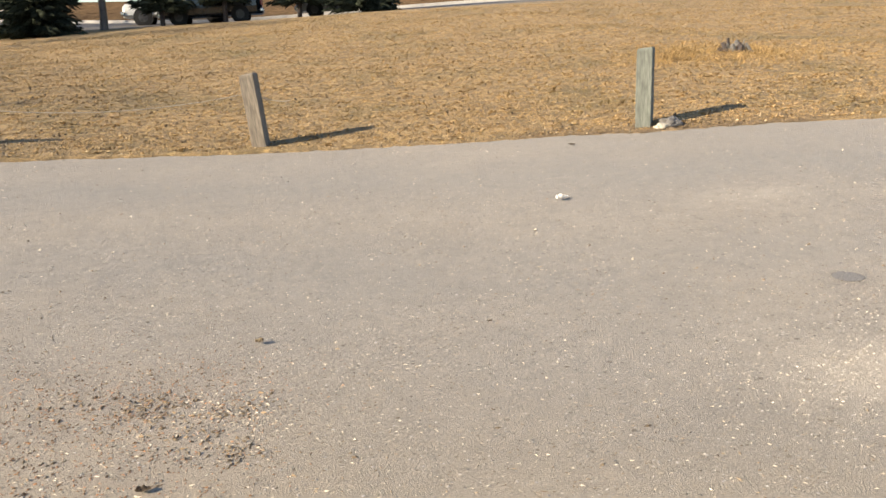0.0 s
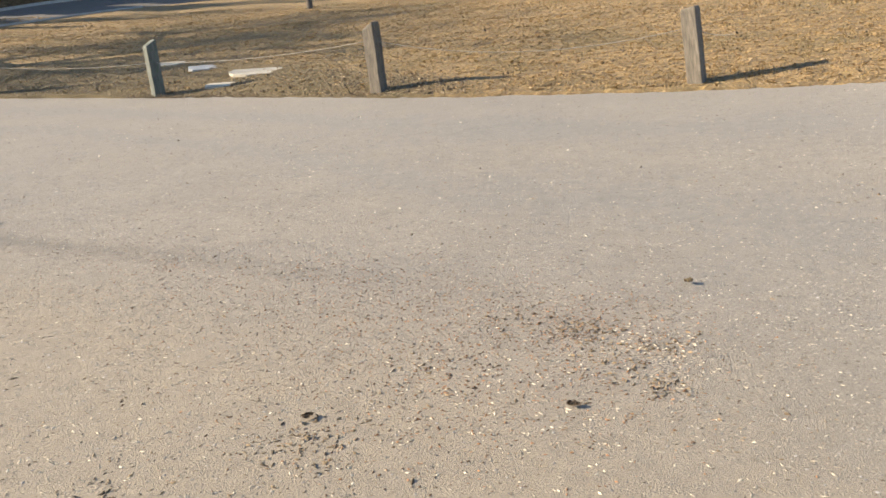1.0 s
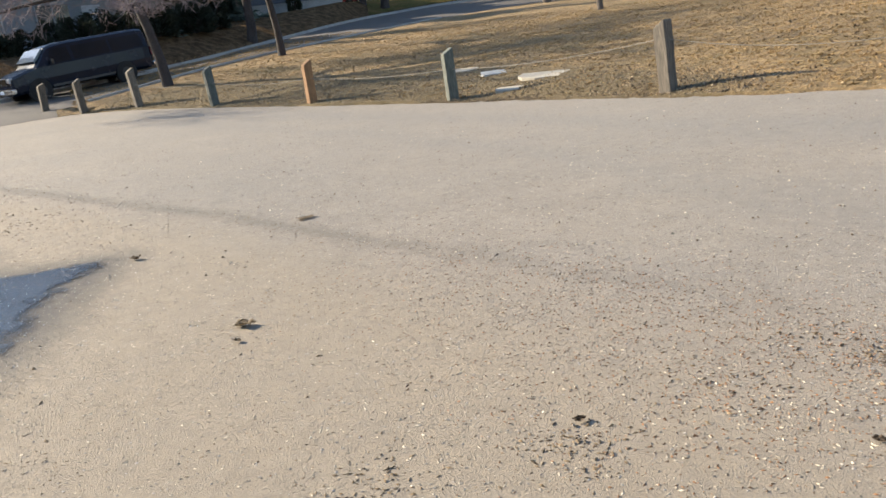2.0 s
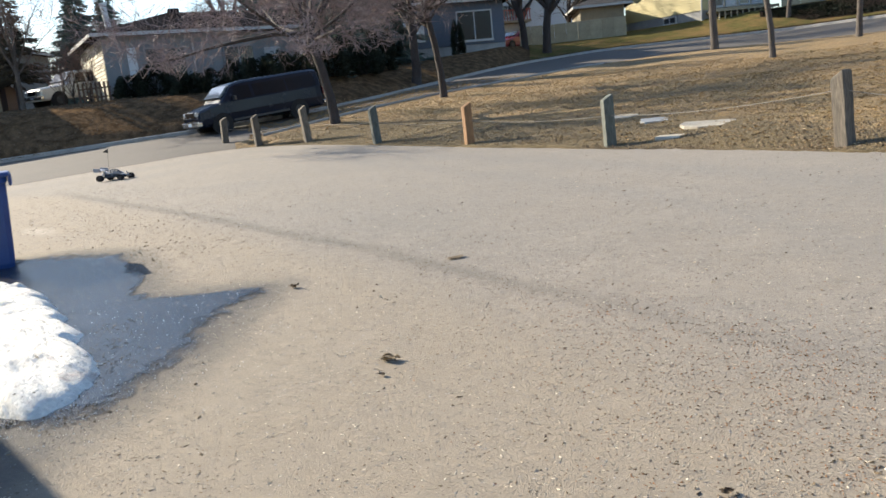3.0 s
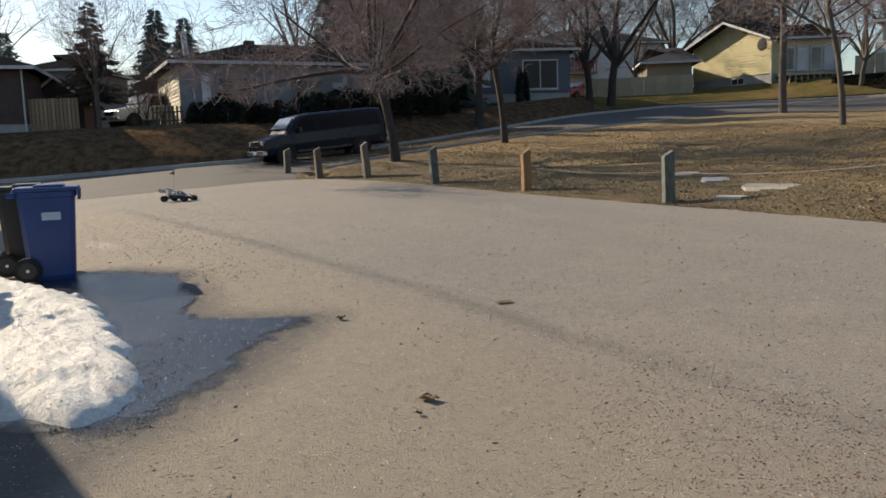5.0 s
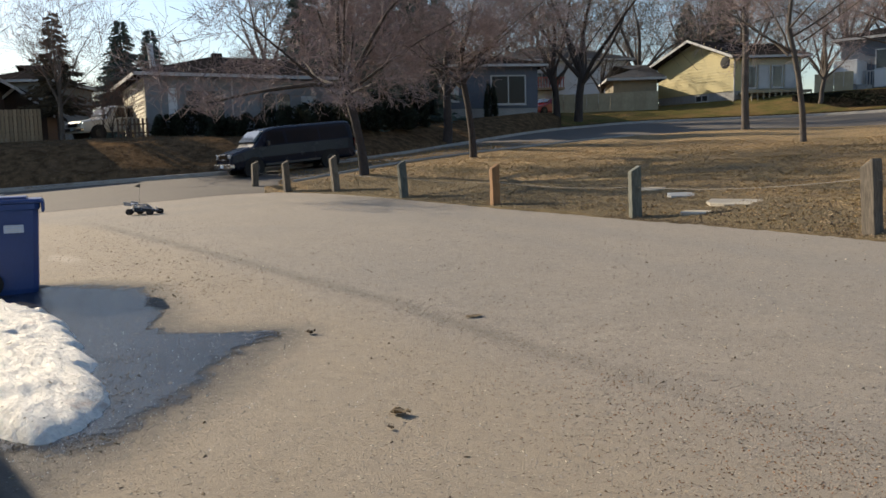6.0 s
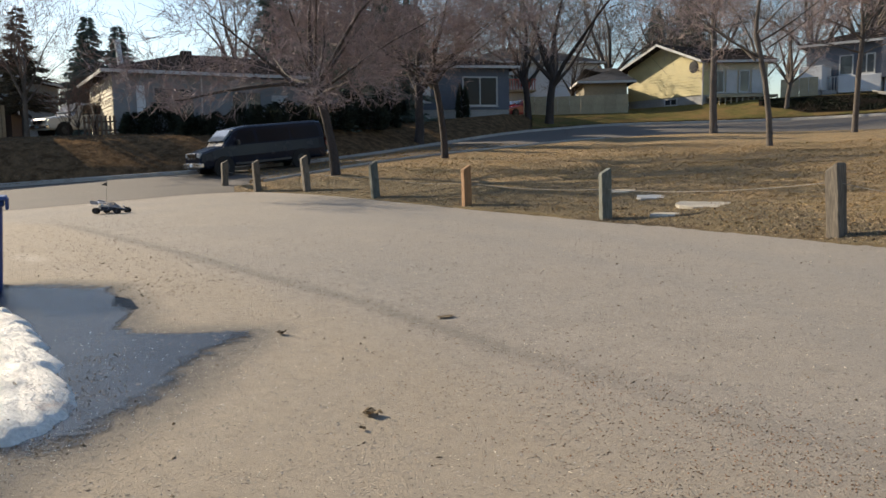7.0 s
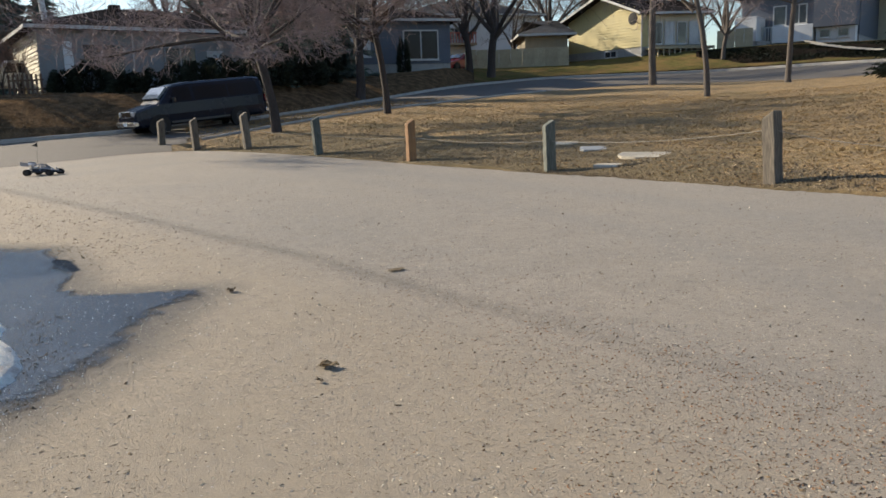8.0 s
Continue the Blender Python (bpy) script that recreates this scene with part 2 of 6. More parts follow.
def feather(m, soft=0.5, scale=9.0, shift=0.0, span=0.22):
    """Lets a thin layer thin out towards its ragged edge, by the attribute 'body' (0 at the rim)."""
    n, l = m.node_tree.nodes, m.node_tree.links
    at, nz, mp = n.new("ShaderNodeAttribute"), n.new("ShaderNodeTexNoise"), n.new("ShaderNodeMapRange")
    at.attribute_name = "body"
    nz.inputs["Scale"].default_value, nz.inputs["Detail"].default_value, nz.inputs["Roughness"].default_value = scale, 8.0, 0.75
    add = n.new("ShaderNodeMath")
    add.operation = "MULTIPLY_ADD"
    l.new(n.new("ShaderNodeTexCoord").outputs["Object"], nz.inputs["Vector"])
    l.new(nz.outputs[0], add.inputs[0])
    add.inputs[1].default_value = soft
    l.new(at.outputs["Fac"], add.inputs[2])
    mp.inputs[1].default_value, mp.inputs[2].default_value = soft * 0.5 + shift, soft * 0.5 + shift + span
    l.new(add.outputs[0], mp.inputs[0])
    l.new(mp.outputs[0], n["Principled BSDF"].inputs["Alpha"])
    return m


M_SNOW = material("old_snow", (0.93, 0.89, 0.81), 0.75, vary=0.08, scale=4.0, fine=30, bump=1.0, dark=0.80, depth=0.045, second=(0.58, 0.44, 0.36), second_scale=2.6, second_cut=(0.60, 0.74), specks=((38, 0.02, (0.22, 0.18, 0.13)), (18, 0.015, (0.30, 0.26, 0.2))))
M_WET = material("wet_asphalt", (0.034, 0.036, 0.040), 0.20, vary=0.25, scale=2.5, fine=110, bump=0.5, dark=0.6, depth=0.006, specks=((60, 0.10, (0.16, 0.145, 0.12)), (22, 0.05, (0.20, 0.175, 0.14))))
M_CHIP = material("wood_chips", (0.52, 0.445, 0.33), 0.9, vary=0.3, scale=4, fine=40, bump=0, per_island=0.55)
M_LEAF = material("dead_leaves", (0.15, 0.105, 0.062), 0.9, vary=0.3, scale=9, fine=60, bump=0.2, per_island=0.45)
M_LEAFM = material("brown_leaf_bits", (0.175, 0.125, 0.072), 0.9, vary=0.3, scale=9, fine=60, bump=0.2, per_island=0.6)
M_LEAFB = material("red_brown_leaf_bits", (0.24, 0.125, 0.06), 0.9, vary=0.3, scale=9, fine=60, bump=0, per_island=0.5)
M_LEAFP = material("pale_dead_leaves", (0.34, 0.26, 0.16), 0.9, vary=0.3, scale=9, fine=60, bump=0.2, per_island=0.5)
M_GRIT = material("grit", (0.27, 0.25, 0.225), 0.95, vary=0.3, scale=9, fine=60, bump=0.2, per_island=0.6)
M_ROCK = material("grey_rock", (0.16, 0.148, 0.135), 0.95, vary=0.3, scale=7, fine=50, bump=0.9, dark=0.5, depth=0.02)
M_PAPER = material("crumpled_paper", (0.78, 0.76, 0.72), 0.9, vary=0.06, scale=9, fine=60, bump=0.3, dark=0.85)
M_STEEL = material("galvanised_steel", (0.55, 0.56, 0.57), 0.35, metal=0.7, vary=0.1, scale=4, fine=40, bump=0.05, dark=0.85)
M_COVER = material("grey_cover", (0.20, 0.225, 0.245), 0.7, vary=0.15, scale=3, fine=50, bump=0.3)
M_RCW = material("white_rc_shell", (0.32, 0.32, 0.34), 0.35, vary=0.06, scale=9, fine=90, bump=0.05, dark=0.9)
M_RCB = material("dark_rc_shell", (0.018, 0.02, 0.028), 0.4, vary=0.2, scale=9, fine=90, bump=0.1)
M_DARK = material("dark_stain", (0.17, 0.155, 0.14), 0.85, vary=0.15, scale=3, fine=95, bump=0.9, dark=0.7, depth=0.012)
M_RIM = material("dark_wheel_rim", (0.07, 0.07, 0.072), 0.45, metal=0.4, vary=0.1, scale=5, fine=60, bump=0.03)
feather(M_WET, 1.1, 6.0, -0.02, 0.32)
tint(M_LOT, "wear", (0.205, 0.188, 0.164), 0.8, 0.9, 1.3)
tint(M_LOT, "dust", (0.272, 0.226, 0.166), 0.9, 2.5, 1.1)
tint(M_LOT, "sand", (0.37, 0.32, 0.255), 1.2, 9.0, 1.2)
# Real damp round the snow, plus the garage's shade painted into the asphalt.
tint(M_LOT, "damp_shade", (0.080, 0.074, 0.067), 0.9, 8.0, 1.0)
tint(M_LOT, "track", (0.135, 0.117, 0.096), 1.0, 7.0, 1.0)
tint(M_LAWN, "litter", (0.125, 0.090, 0.038), 0.9, 1.6, 0.6, 40.0)
M_VAN.node_tree.nodes["Principled BSDF"].inputs["Specular IOR Level"].default_value = 0.3
for matte in (M_ROOF, M_ROOFG, M_NEEDLE, M_NEEDLEB, M_SHRUB, M_SHADEBANK, M_VERGE, M_BANK):
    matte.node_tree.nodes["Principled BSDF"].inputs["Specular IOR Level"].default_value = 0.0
M_VGLASS.node_tree.nodes["Principled BSDF"].inputs["Specular IOR Level"].default_value = 0.25
M_WET.node_tree.nodes["Principled BSDF"].inputs["Specular IOR Level"].default_value = 0.9
feather(M_DARK, 0.5, 30.0, 0.0, 0.1)

# ---- helpers for meshes ----
def part(name, bm, mat, parent=None, label="", smooth=False, kind=""):
    me = bpy.data.meshes.new(name)
    bmesh.ops.recalc_face_normals(bm, faces=bm.faces)
    bm.to_mesh(me)
    bm.free()
    me.materials.append(mat)
    if smooth:
        for p in me.polygons:
            p.use_smooth = True
    ob = new(name, me)
    if parent:
        ob.parent = parent
    return tagged(ob, label, kind=kind)


def raw(name, verts, faces, mat, parent=None, label="", smooth=False):
    me = bpy.data.meshes.new(name)
    me.from_pydata([tuple(v) for v in verts], [], faces)
    me.materials.append(mat)
    if smooth:
        me.polygons.foreach_set("use_smooth", [True] * len(me.polygons))
    me.update()
    ob = new(name, me)
    if parent:
        ob.parent = parent
    return tagged(ob, label)


def thing(name, label, category, m=None, group="", kind=""):
    ob = new(name)
    ob.empty_display_size = 0.2
    if m is not None:
        ob.matrix_world = m
    return tagged(ob, label, category, group, kind)


def box(bm, lo, hi, bevel=0.0, m=None, seg=1):
    """A box between two corners, its edges bevelled, moved by m."""
    made = bmesh.ops.create_cube(bm, size=1.0)["verts"]
    c, s = (Vector(lo) + Vector(hi)) / 2, Vector(hi) - Vector(lo)
    for v in made:
        v.co = Vector((v.co.x * s.x, v.co.y * s.y, v.co.z * s.z)) + c
    if bevel:
        edges = {e for v in made for e in v.link_edges}
        made = bmesh.ops.bevel(bm, geom=list(edges), offset=bevel, segments=seg, affect="EDGES", profile=0.5)["verts"]
    if m is not None:
        bmesh.ops.transform(bm, matrix=m, verts=made)
    return made


def bx(lo, hi, bevel=0.0, m=None, seg=1):
    bm = bmesh.new()
    box(bm, lo, hi, bevel, m, seg)
    return bm


def rod(bm, a, b, r, r2=None, n=8):
    """A round bar from a to b."""
    a, b = Vector(a), Vector(b)
    d = b - a
    q = d.to_track_quat("Z", "Y").to_matrix().to_4x4()
    made = bmesh.ops.create_cone(bm, cap_ends=True, segments=n, radius1=r, radius2=r if r2 is None else r2, depth=d.length)["verts"]
    bmesh.ops.transform(bm, matrix=Matrix.Translation((a + b) / 2) @ q, verts=made)
    return made


def prism(bm, outline, y0, y1):
    """An outline in x and z, drawn out from y0 to y1."""
    a = [bm.verts.new((x, y0, z)) for x, z in outline]
    b = [bm.verts.new((x, y1, z)) for x, z in outline]
    k = len(outline)
    bm.faces.new(a)
    bm.faces.new(b[::-1])
    for i in range(k):
        bm.faces.new((a[i], b[i], b[(i + 1) % k], a[(i + 1) % k]))


# ---- the lie of the land: rings round the viewer's stand, by heading (degrees left of +y) ----
EDGE = ((-180, 16, 0), (-100, 15, 0.28), (-60, 13.6, 0.64), (-41, 12.6, 0.57), (-27, 11.4, 0.41), (-17, 11.5, 0.28), (-9, 11.6, 0.18), (0, 11.8, 0.12), (7, 12.1, 0.10), (16, 12.4, 0.12), (22, 13.1, 0.12), (32, 15.7, 0.08),
        (37, 17, 0.08), (46.5, 20.2, 0.17), (53, 23.6, 0.28), (58, 26.9, 0.40), (62, 29.3, 0.47), (66, 28.6, 0.42), (69, 27.5, 0.35), (76, 26.5, 0.2), (81, 26, 0.11), (90, 26, 0.05), (110, 28, 0), (180, 16, 0))
VERGE = ((-180, 40, 1), (-100, 48, 3.3), (-60, 50, 3.87), (-41, 42, 3.96), (-21, 38, 3.82), (-12, 37.5, 3.54), (-5.5, 37.5, 3.31), (2, 38.5, 2.98), (12.4, 42, 2.76), (15.8, 46, 2.56), (24.6, 51, 2.67), (30, 50.5, 2.77), (34.7, 50, 2.72),
        (40, 45, 2.22), (45.7, 39, 1.8), (51.6, 34, 1.43), (55.6, 31, 1.16), (59.7, 30, 0.8), (62.5, 30, 0.55), (66, 28.8, 0.4), (69, 27.7, 0.35), (76, 26.7, 0.2), (81, 26.2, 0.11), (90, 26.2, 0.05), (110, 28.2, 0), (180, 40, 1))
FAR = ((-180, 50, 1.2), (-100, 57, 3.37), (-60, 58, 3.88), (-41, 50, 4), (-20, 46, 4.48), (-10, 46, 4.06), (2, 47, 3.33), (8, 48, 3.28), (15.8, 54, 3.64), (24.6, 59, 3.65), (30, 60, 3.64), (34.7, 60, 3.73), (40, 58, 3.58),
        (45, 51, 2.8), (50, 44.5, 2), (55, 40, 1.52), (60, 37.5, 1.22), (66, 36.6, 0.99), (69.5, 36.9, 0.87), (75, 37.6, 0.71), (80.4, 38.6, 0.44), (85.3, 40, 0.37), (95, 44, 0.2), (110, 52, 0.1), (180, 50, 1.2))
YARD = ((-180, 62, 2), (-60, 70, 6.41), (-20, 62, 6.89), (0, 62, 5.56), (16, 66, 5.32), (24, 66, 5.7), (30.5, 67, 5.25), (35.3, 68, 5.15), (41, 66, 4.9),
        (44, 56, 4.25), (54, 50, 3.6), (60, 48, 3.2), (70.4, 45, 2.94), (79.8, 45.5, 2.72), (85, 46.5, 2.6), (100, 52, 2.2), (180, 62, 2))


STEPS = np.arange(-180, 180.01, 0.25)


def soften(table):
    """Distances and softened heights of a ring, every quarter degree."""
    k = [row[0] for row in table]
    tall = np.mean([np.interp(np.clip(STEPS + o, -180, 180), k, [row[2] for row in table]) for o in (-5, -3.5, -2, -0.7, 0.7, 2, 3.5, 5)], axis=0)
    return np.interp(STEPS, k, [row[1] for row in table]).tolist(), tall.tolist()


EDGE, VERGE, FAR, YARD = (soften(t) for t in (EDGE, VERGE, FAR, YARD))


def ring(table, heading):
    f = min(1439.999, max(0.0, (heading + 180) * 4))
    i = int(f)
    f -= i
    return table[0][i] + (table[0][i + 1] - table[0][i]) * f, table[1][i] + (table[1][i + 1] - table[1][i]) * f


def profile(heading):
    """Distances and heights along one heading."""
    (r1, z1), (r2, z2), (r3, z3), (r4, z4) = (ring(t, heading) for t in (EDGE, VERGE, FAR, YARD))
    steep = max(0.0, min(1.0, (heading - 47) / 9)) * (heading < 110)
    rb, zb = r3 + 0.45 * (r4 - r3), z3 + (0.45 + 0.36 * steep) * (z4 - z3)
    return [0, 3.5, r1, r1 + 0.02 + 0.7 * (r2 > r1 + 2), r2, r3, rb, r4, r4 + 25, r4 + 90, 1500], [0, 0.0, z1, z1 + 0.12 * (r2 > r1 + 2), z2, z3, zb, z4, z4 + 1.0, z4 + 2.5, z4 + 6]


def height(x, y):
    d, z = profile(math.degrees(math.atan2(-x, y)))
    return float(np.interp(math.hypot(x, y), d, z))


HEADS = np.arange(-180, 180.01, 0.25)
TABLE = [profile(h) for h in HEADS]


def quick_height(heading, r):
    """The height at a heading and distance, from a fine table."""
    d, z = TABLE[int(round((heading + 180) * 4)) % len(TABLE)]
    return float(np.interp(r, d, z))


def polar(heading, r, z=0.0):
    """The point at a heading and distance, z above the ground there."""
    x, y = -r * math.sin(radians(heading)), r * math.cos(radians(heading))
    return Vector((x, y, height(x, y) + z))


def lawn_z(x, y):
    return height(x, y) + 0.03 + 0.10 * noise.noise(Vector((x * 0.35, y * 0.35, 3.0)))


def on_ground(x, y, rz=0.0, up=0.0):
    return pose(x, y, height(x, y) + up, 0, 0, rz)


def sheet(name, mat, span, inner, outer, lift, steps, label, category, ripple=0.0, step=1.0, kind="structure", skirt=0.0, power=1.0):
    """A sheet of ground between two distances along each heading."""
    heads = np.arange(span[0], span[1] + 1e-6, step)
    verts, faces = [], []
    for h in heads:
        a, b = inner(h), outer(h)
        d, z = profile(h)
        radii = [a + (b - a) * (i / steps) ** power for i in range(steps + 1)]
        if a < 3.5 < b:
            radii[min(range(1, steps), key=lambda i: abs(radii[i] - 3.5))] = 3.5
        for i, r in enumerate(radii):
            x, y = -r * math.sin(radians(h)), r * math.cos(radians(h))
            w = ripple * noise.noise(Vector((x * 0.35, y * 0.35, 3.0))) if 0 < i < steps else -skirt if i == 0 else 0
            verts.append((x, y, float(np.interp(r, d, z)) + lift + w))
    k = steps + 1
    for i in range(len(heads) - 1):
        for j in range(steps):
            faces.append((i * k + j, i * k + j + 1, (i + 1) * k + j + 1, (i + 1) * k + j))
    return tagged(raw(name, verts, faces, mat, smooth=True), label, category, kind=kind)


def rag(h, amount=0.11, f=1.3, z=0.0):
    """How far an uneven edge strays at a heading."""
    return amount * noise.noise(Vector((h * f, 1.7, z))) + 0.4 * amount * noise.noise(Vector((h * f * 4.3, 5.1, z)))


def edge_r(h):
    return float(ring(EDGE, h)[0]) + (rag(h) if h < 63 else 0)


def sheet_bounds():
    sheet("driveway", M_LOT, (-180, 180), lambda h: 0.0, lambda h: edge_r(h), 0.0, 90, "dusty tan-grey asphalt lot strewn with grit and chips", "driveway", step=0.5)
    sheet("lawn", M_LAWN, (-180, 63.0), lambda h: edge_r(h) - 0.10, lambda h: float(ring(VERGE, h)[0]), 0.03, 36, "dry straw-coloured winter lawn rising to the street", "lawn", 0.10, step=0.5, skirt=0.07, power=1.7)
    sheet("road", M_ROAD, (-100, 110), lambda h: float(ring(VERGE if h < 62.6 else EDGE, h)[0]) - 0.02 * (h < 62.6), lambda h: float(ring(FAR, h)[0]), 0.004, 8, "grey asphalt street", "road")
    sheet("embankment", M_BANK, (-100, 110), lambda h: float(ring(FAR, h)[0]) + 0.42, lambda h: float(ring(YARD, h)[0]) + 0.3, 0.08, 20, "dry grass bank and front yards beyond the street", "lawn", 0.12, skirt=0.2)
    sheet("grass_verge", M_VERGE, (14, 42), lambda h: float(ring(FAR, h)[0]) + 0.32, lambda h: float(ring(YARD, h)[0]) - 0.2, 0.18, 10, "greenish grass verge before the far houses", "lawn", 0.12)
    sheet("ground", M_LAWN, (-180, 180), lambda h: 0.0, lambda h: 1500.0, -0.25, 260, "dry grass ground reaching the horizon", "ground", step=1.0, power=2.3)


sheet_bounds()


def litter_r(h):
    """How far up the lawn the leaf litter lies along a heading."""
    return edge_r(h) + float(np.interp(h, (14, 22, 30, 38, 48, 56, 61), (0.6, 2.4, 5.5, 7.0, 7.0, 4.0, 1.2)))


def dust_r(h):
    """How far out the loose dust lies along a heading: up to the old wheel track."""
    return float(np.interp(h, (-60, -45, -30, -13, 9, 26.6, 38, 46, 53.6, 60, 65.6, 71, 74.6, 80, 95), (3.9, 3.6, 3.35, 3.45, 3.75, 4.4, 5.25, 6.1, 7.5, 9.1, 11.5, 15.4, 20.4, 24, 24)))


def spread(ob, attribute, value):
    """Writes a ground attribute from each vertex's heading and distance."""
    vals = []
    for v in ob.data.vertices:
        r = math.hypot(v.co.x, v.co.y)
        vals.append(max(0.0, min(1.0, value(math.degrees(math.atan2(-v.co.x, v.co.y)), r))))
    ob.data.attributes.new(attribute, "FLOAT", "POINT").data.foreach_set("value", vals)


spread(bpy.data.objects["driveway"], "dust", lambda h, r: (dust_r(h) - r) * 0.55 + 0.1)
TRACK = ((-20, 5.5), (-14.8, 5.11), (-10.66, 4.83), (-8.05, 4.63), (-6.15, 4.53), (-4.46, 4.31), (-3.3, 4.19), (-2.0, 4.0), (-0.6, 3.75), (0.8, 3.5))


def track_value(h, r):
    """Strength of the old wheel track at a spot, fading towards its near end."""
    x, y = -r * math.sin(radians(h)), r * math.cos(radians(h))
    off = y - float(np.interp(x, [p[0] for p in TRACK], [p[1] for p in TRACK]))
    return math.exp(-(off / 0.11) ** 2) * float(np.interp(x, (-21, -17, -5, -2.5, 0.8), (0, 0.7, 0.62, 0.3, 0)))


# The last points, below y 0.5, take in asphalt darkened for the garage's shade.
WET_SHADE_EDGE = ((-10.4, 2.1), (-10.1, 2.75), (-9.2, 3.1), (-8.4, 2.9), (-7.6, 2.72), (-6.75, 2.42), (-6.4, 2.62), (-5.95, 3.15), (-5.65, 2.8), (-5.25, 2.35), (-4.85, 1.98), (-4.55, 1.55), (-4.3, 1.2), (-4.1, 0.85),
            (-3.7, 0.45), (-3.3, 0.1), (-3.6, -0.7), (-5.5, -0.9), (-7.5, 0.2), (-9.3, 1.2))


def damp_shade_value(h, r):
    """Dark tone for damp and for the garage's painted shade: full inside the outline, fading out over half a metre."""
    x, y = -r * math.sin(radians(h)), r * math.cos(radians(h))
    if not (-11.5 < x < -2.5 and -1.8 < y < 4):
        return 0.0
    inside, near = False, 9.0
    for (ax, ay), (bx_, by_) in zip(WET_SHADE_EDGE, WET_SHADE_EDGE[1:] + WET_SHADE_EDGE[:1]):
        if (ay > y) != (by_ > y) and x < (bx_ - ax) * (y - ay) / (by_ - ay) + ax:
            inside = not inside
        f = max(0.0, min(1.0, ((x - ax) * (bx_ - ax) + (y - ay) * (by_ - ay)) / ((bx_ - ax) ** 2 + (by_ - ay) ** 2)))
        near = min(near, math.hypot(x - ax - f * (bx_ - ax), y - ay - f * (by_ - ay)))
    return 1.0 if inside else 1.0 - near / 0.45


spread(bpy.data.objects["driveway"], "damp_shade", damp_shade_value)
spread(bpy.data.objects["driveway"], "track", track_value)
spread(bpy.data.objects["driveway"], "wear", lambda h, r: 0.75 * math.exp(-((edge_r(h) - r - 3.0) / 0.9) ** 2) + 0.6 * math.exp(-((edge_r(h) - r - 6.3) / 0.8) ** 2))
spread(bpy.data.objects["driveway"], "sand", lambda h, r: sum(a * math.exp(-((-r * math.sin(radians(h)) - x) / w) ** 2 - ((r * math.cos(radians(h)) - y) / d) ** 2) for x, y, w, d, a in ((2.75, 2.95, 0.42, 0.30, 0.9), (4.25, 6.24, 0.6, 0.3, 0.5), (-13.1, 3.25, 0.6, 0.13, 1.4))))
spread(bpy.data.objects["lawn"], "litter", lambda h, r: min(1.5 * (litter_r(h) - r) / (litter_r(h) - edge_r(h)), (h - 14) / 10, (61 - h) / 4))


def kerb(name, table, span, lift, width, tall, label):
    bm = bmesh.new()
    heads = np.arange(span[0], span[1] + 0.01, 1.0)
    prev = None
    for h in heads:
        r = float(ring(table, h)[0])
        d, z = profile(h)
        def at(rr, up):
            return bm.verts.new((-rr * math.sin(radians(h)), rr * math.cos(radians(h)), float(np.interp(r, d, z)) + up))
        now = [at(r, -0.1), at(r, tall - 0.02), at(r + 0.03, tall), at(r + width, tall), at(r + width, -0.1)]
        if prev:
            for i in range(4):
                bm.faces.new((prev[i], prev[i + 1], now[i + 1], now[i]))
        prev = now
    return tagged(part(name, bm, M_KERB, label=label), category="kerb", kind="structure")


kerb("kerb_far", FAR, (-60, 100), 0, 0.45, 0.17, "pale concrete kerb along the far side of the street")
kerb("kerb_near", VERGE, (37, 61), 0, 0.25, 0.12, "pale concrete kerb between lawn and street")

# ---- fence posts and rope ----
POSTS = ((-26.5, 11.75, 1.12, 0.217, M_POSTG, (-1, 1), -8), (0.2, 12.1, 1.12, 0.217, M_POST, (-7, 1), -18), (22.1, 13.5, 1.17, 0.217, M_POST, (-4, 0), -35), (36.9, 17.4, 1.09, 0.217, M_POSTG, (-2, 1), 20),
         (46.7, 20.6, 1.11, 0.205, M_POSTO, (-1, 0), 22), (53.2, 24.0, 1.15, 0.217, M_POSTG, (-4, 0), 20), (58.0, 27.3, 1.26, 0.217, M_POST, (-5, 0), 20), (61.4, 29.0, 1.15, 0.217, M_POST, (-3, 0), 18), (63.6, 30.6, 0.97, 0.217, M_POST, (1, 0), 15))


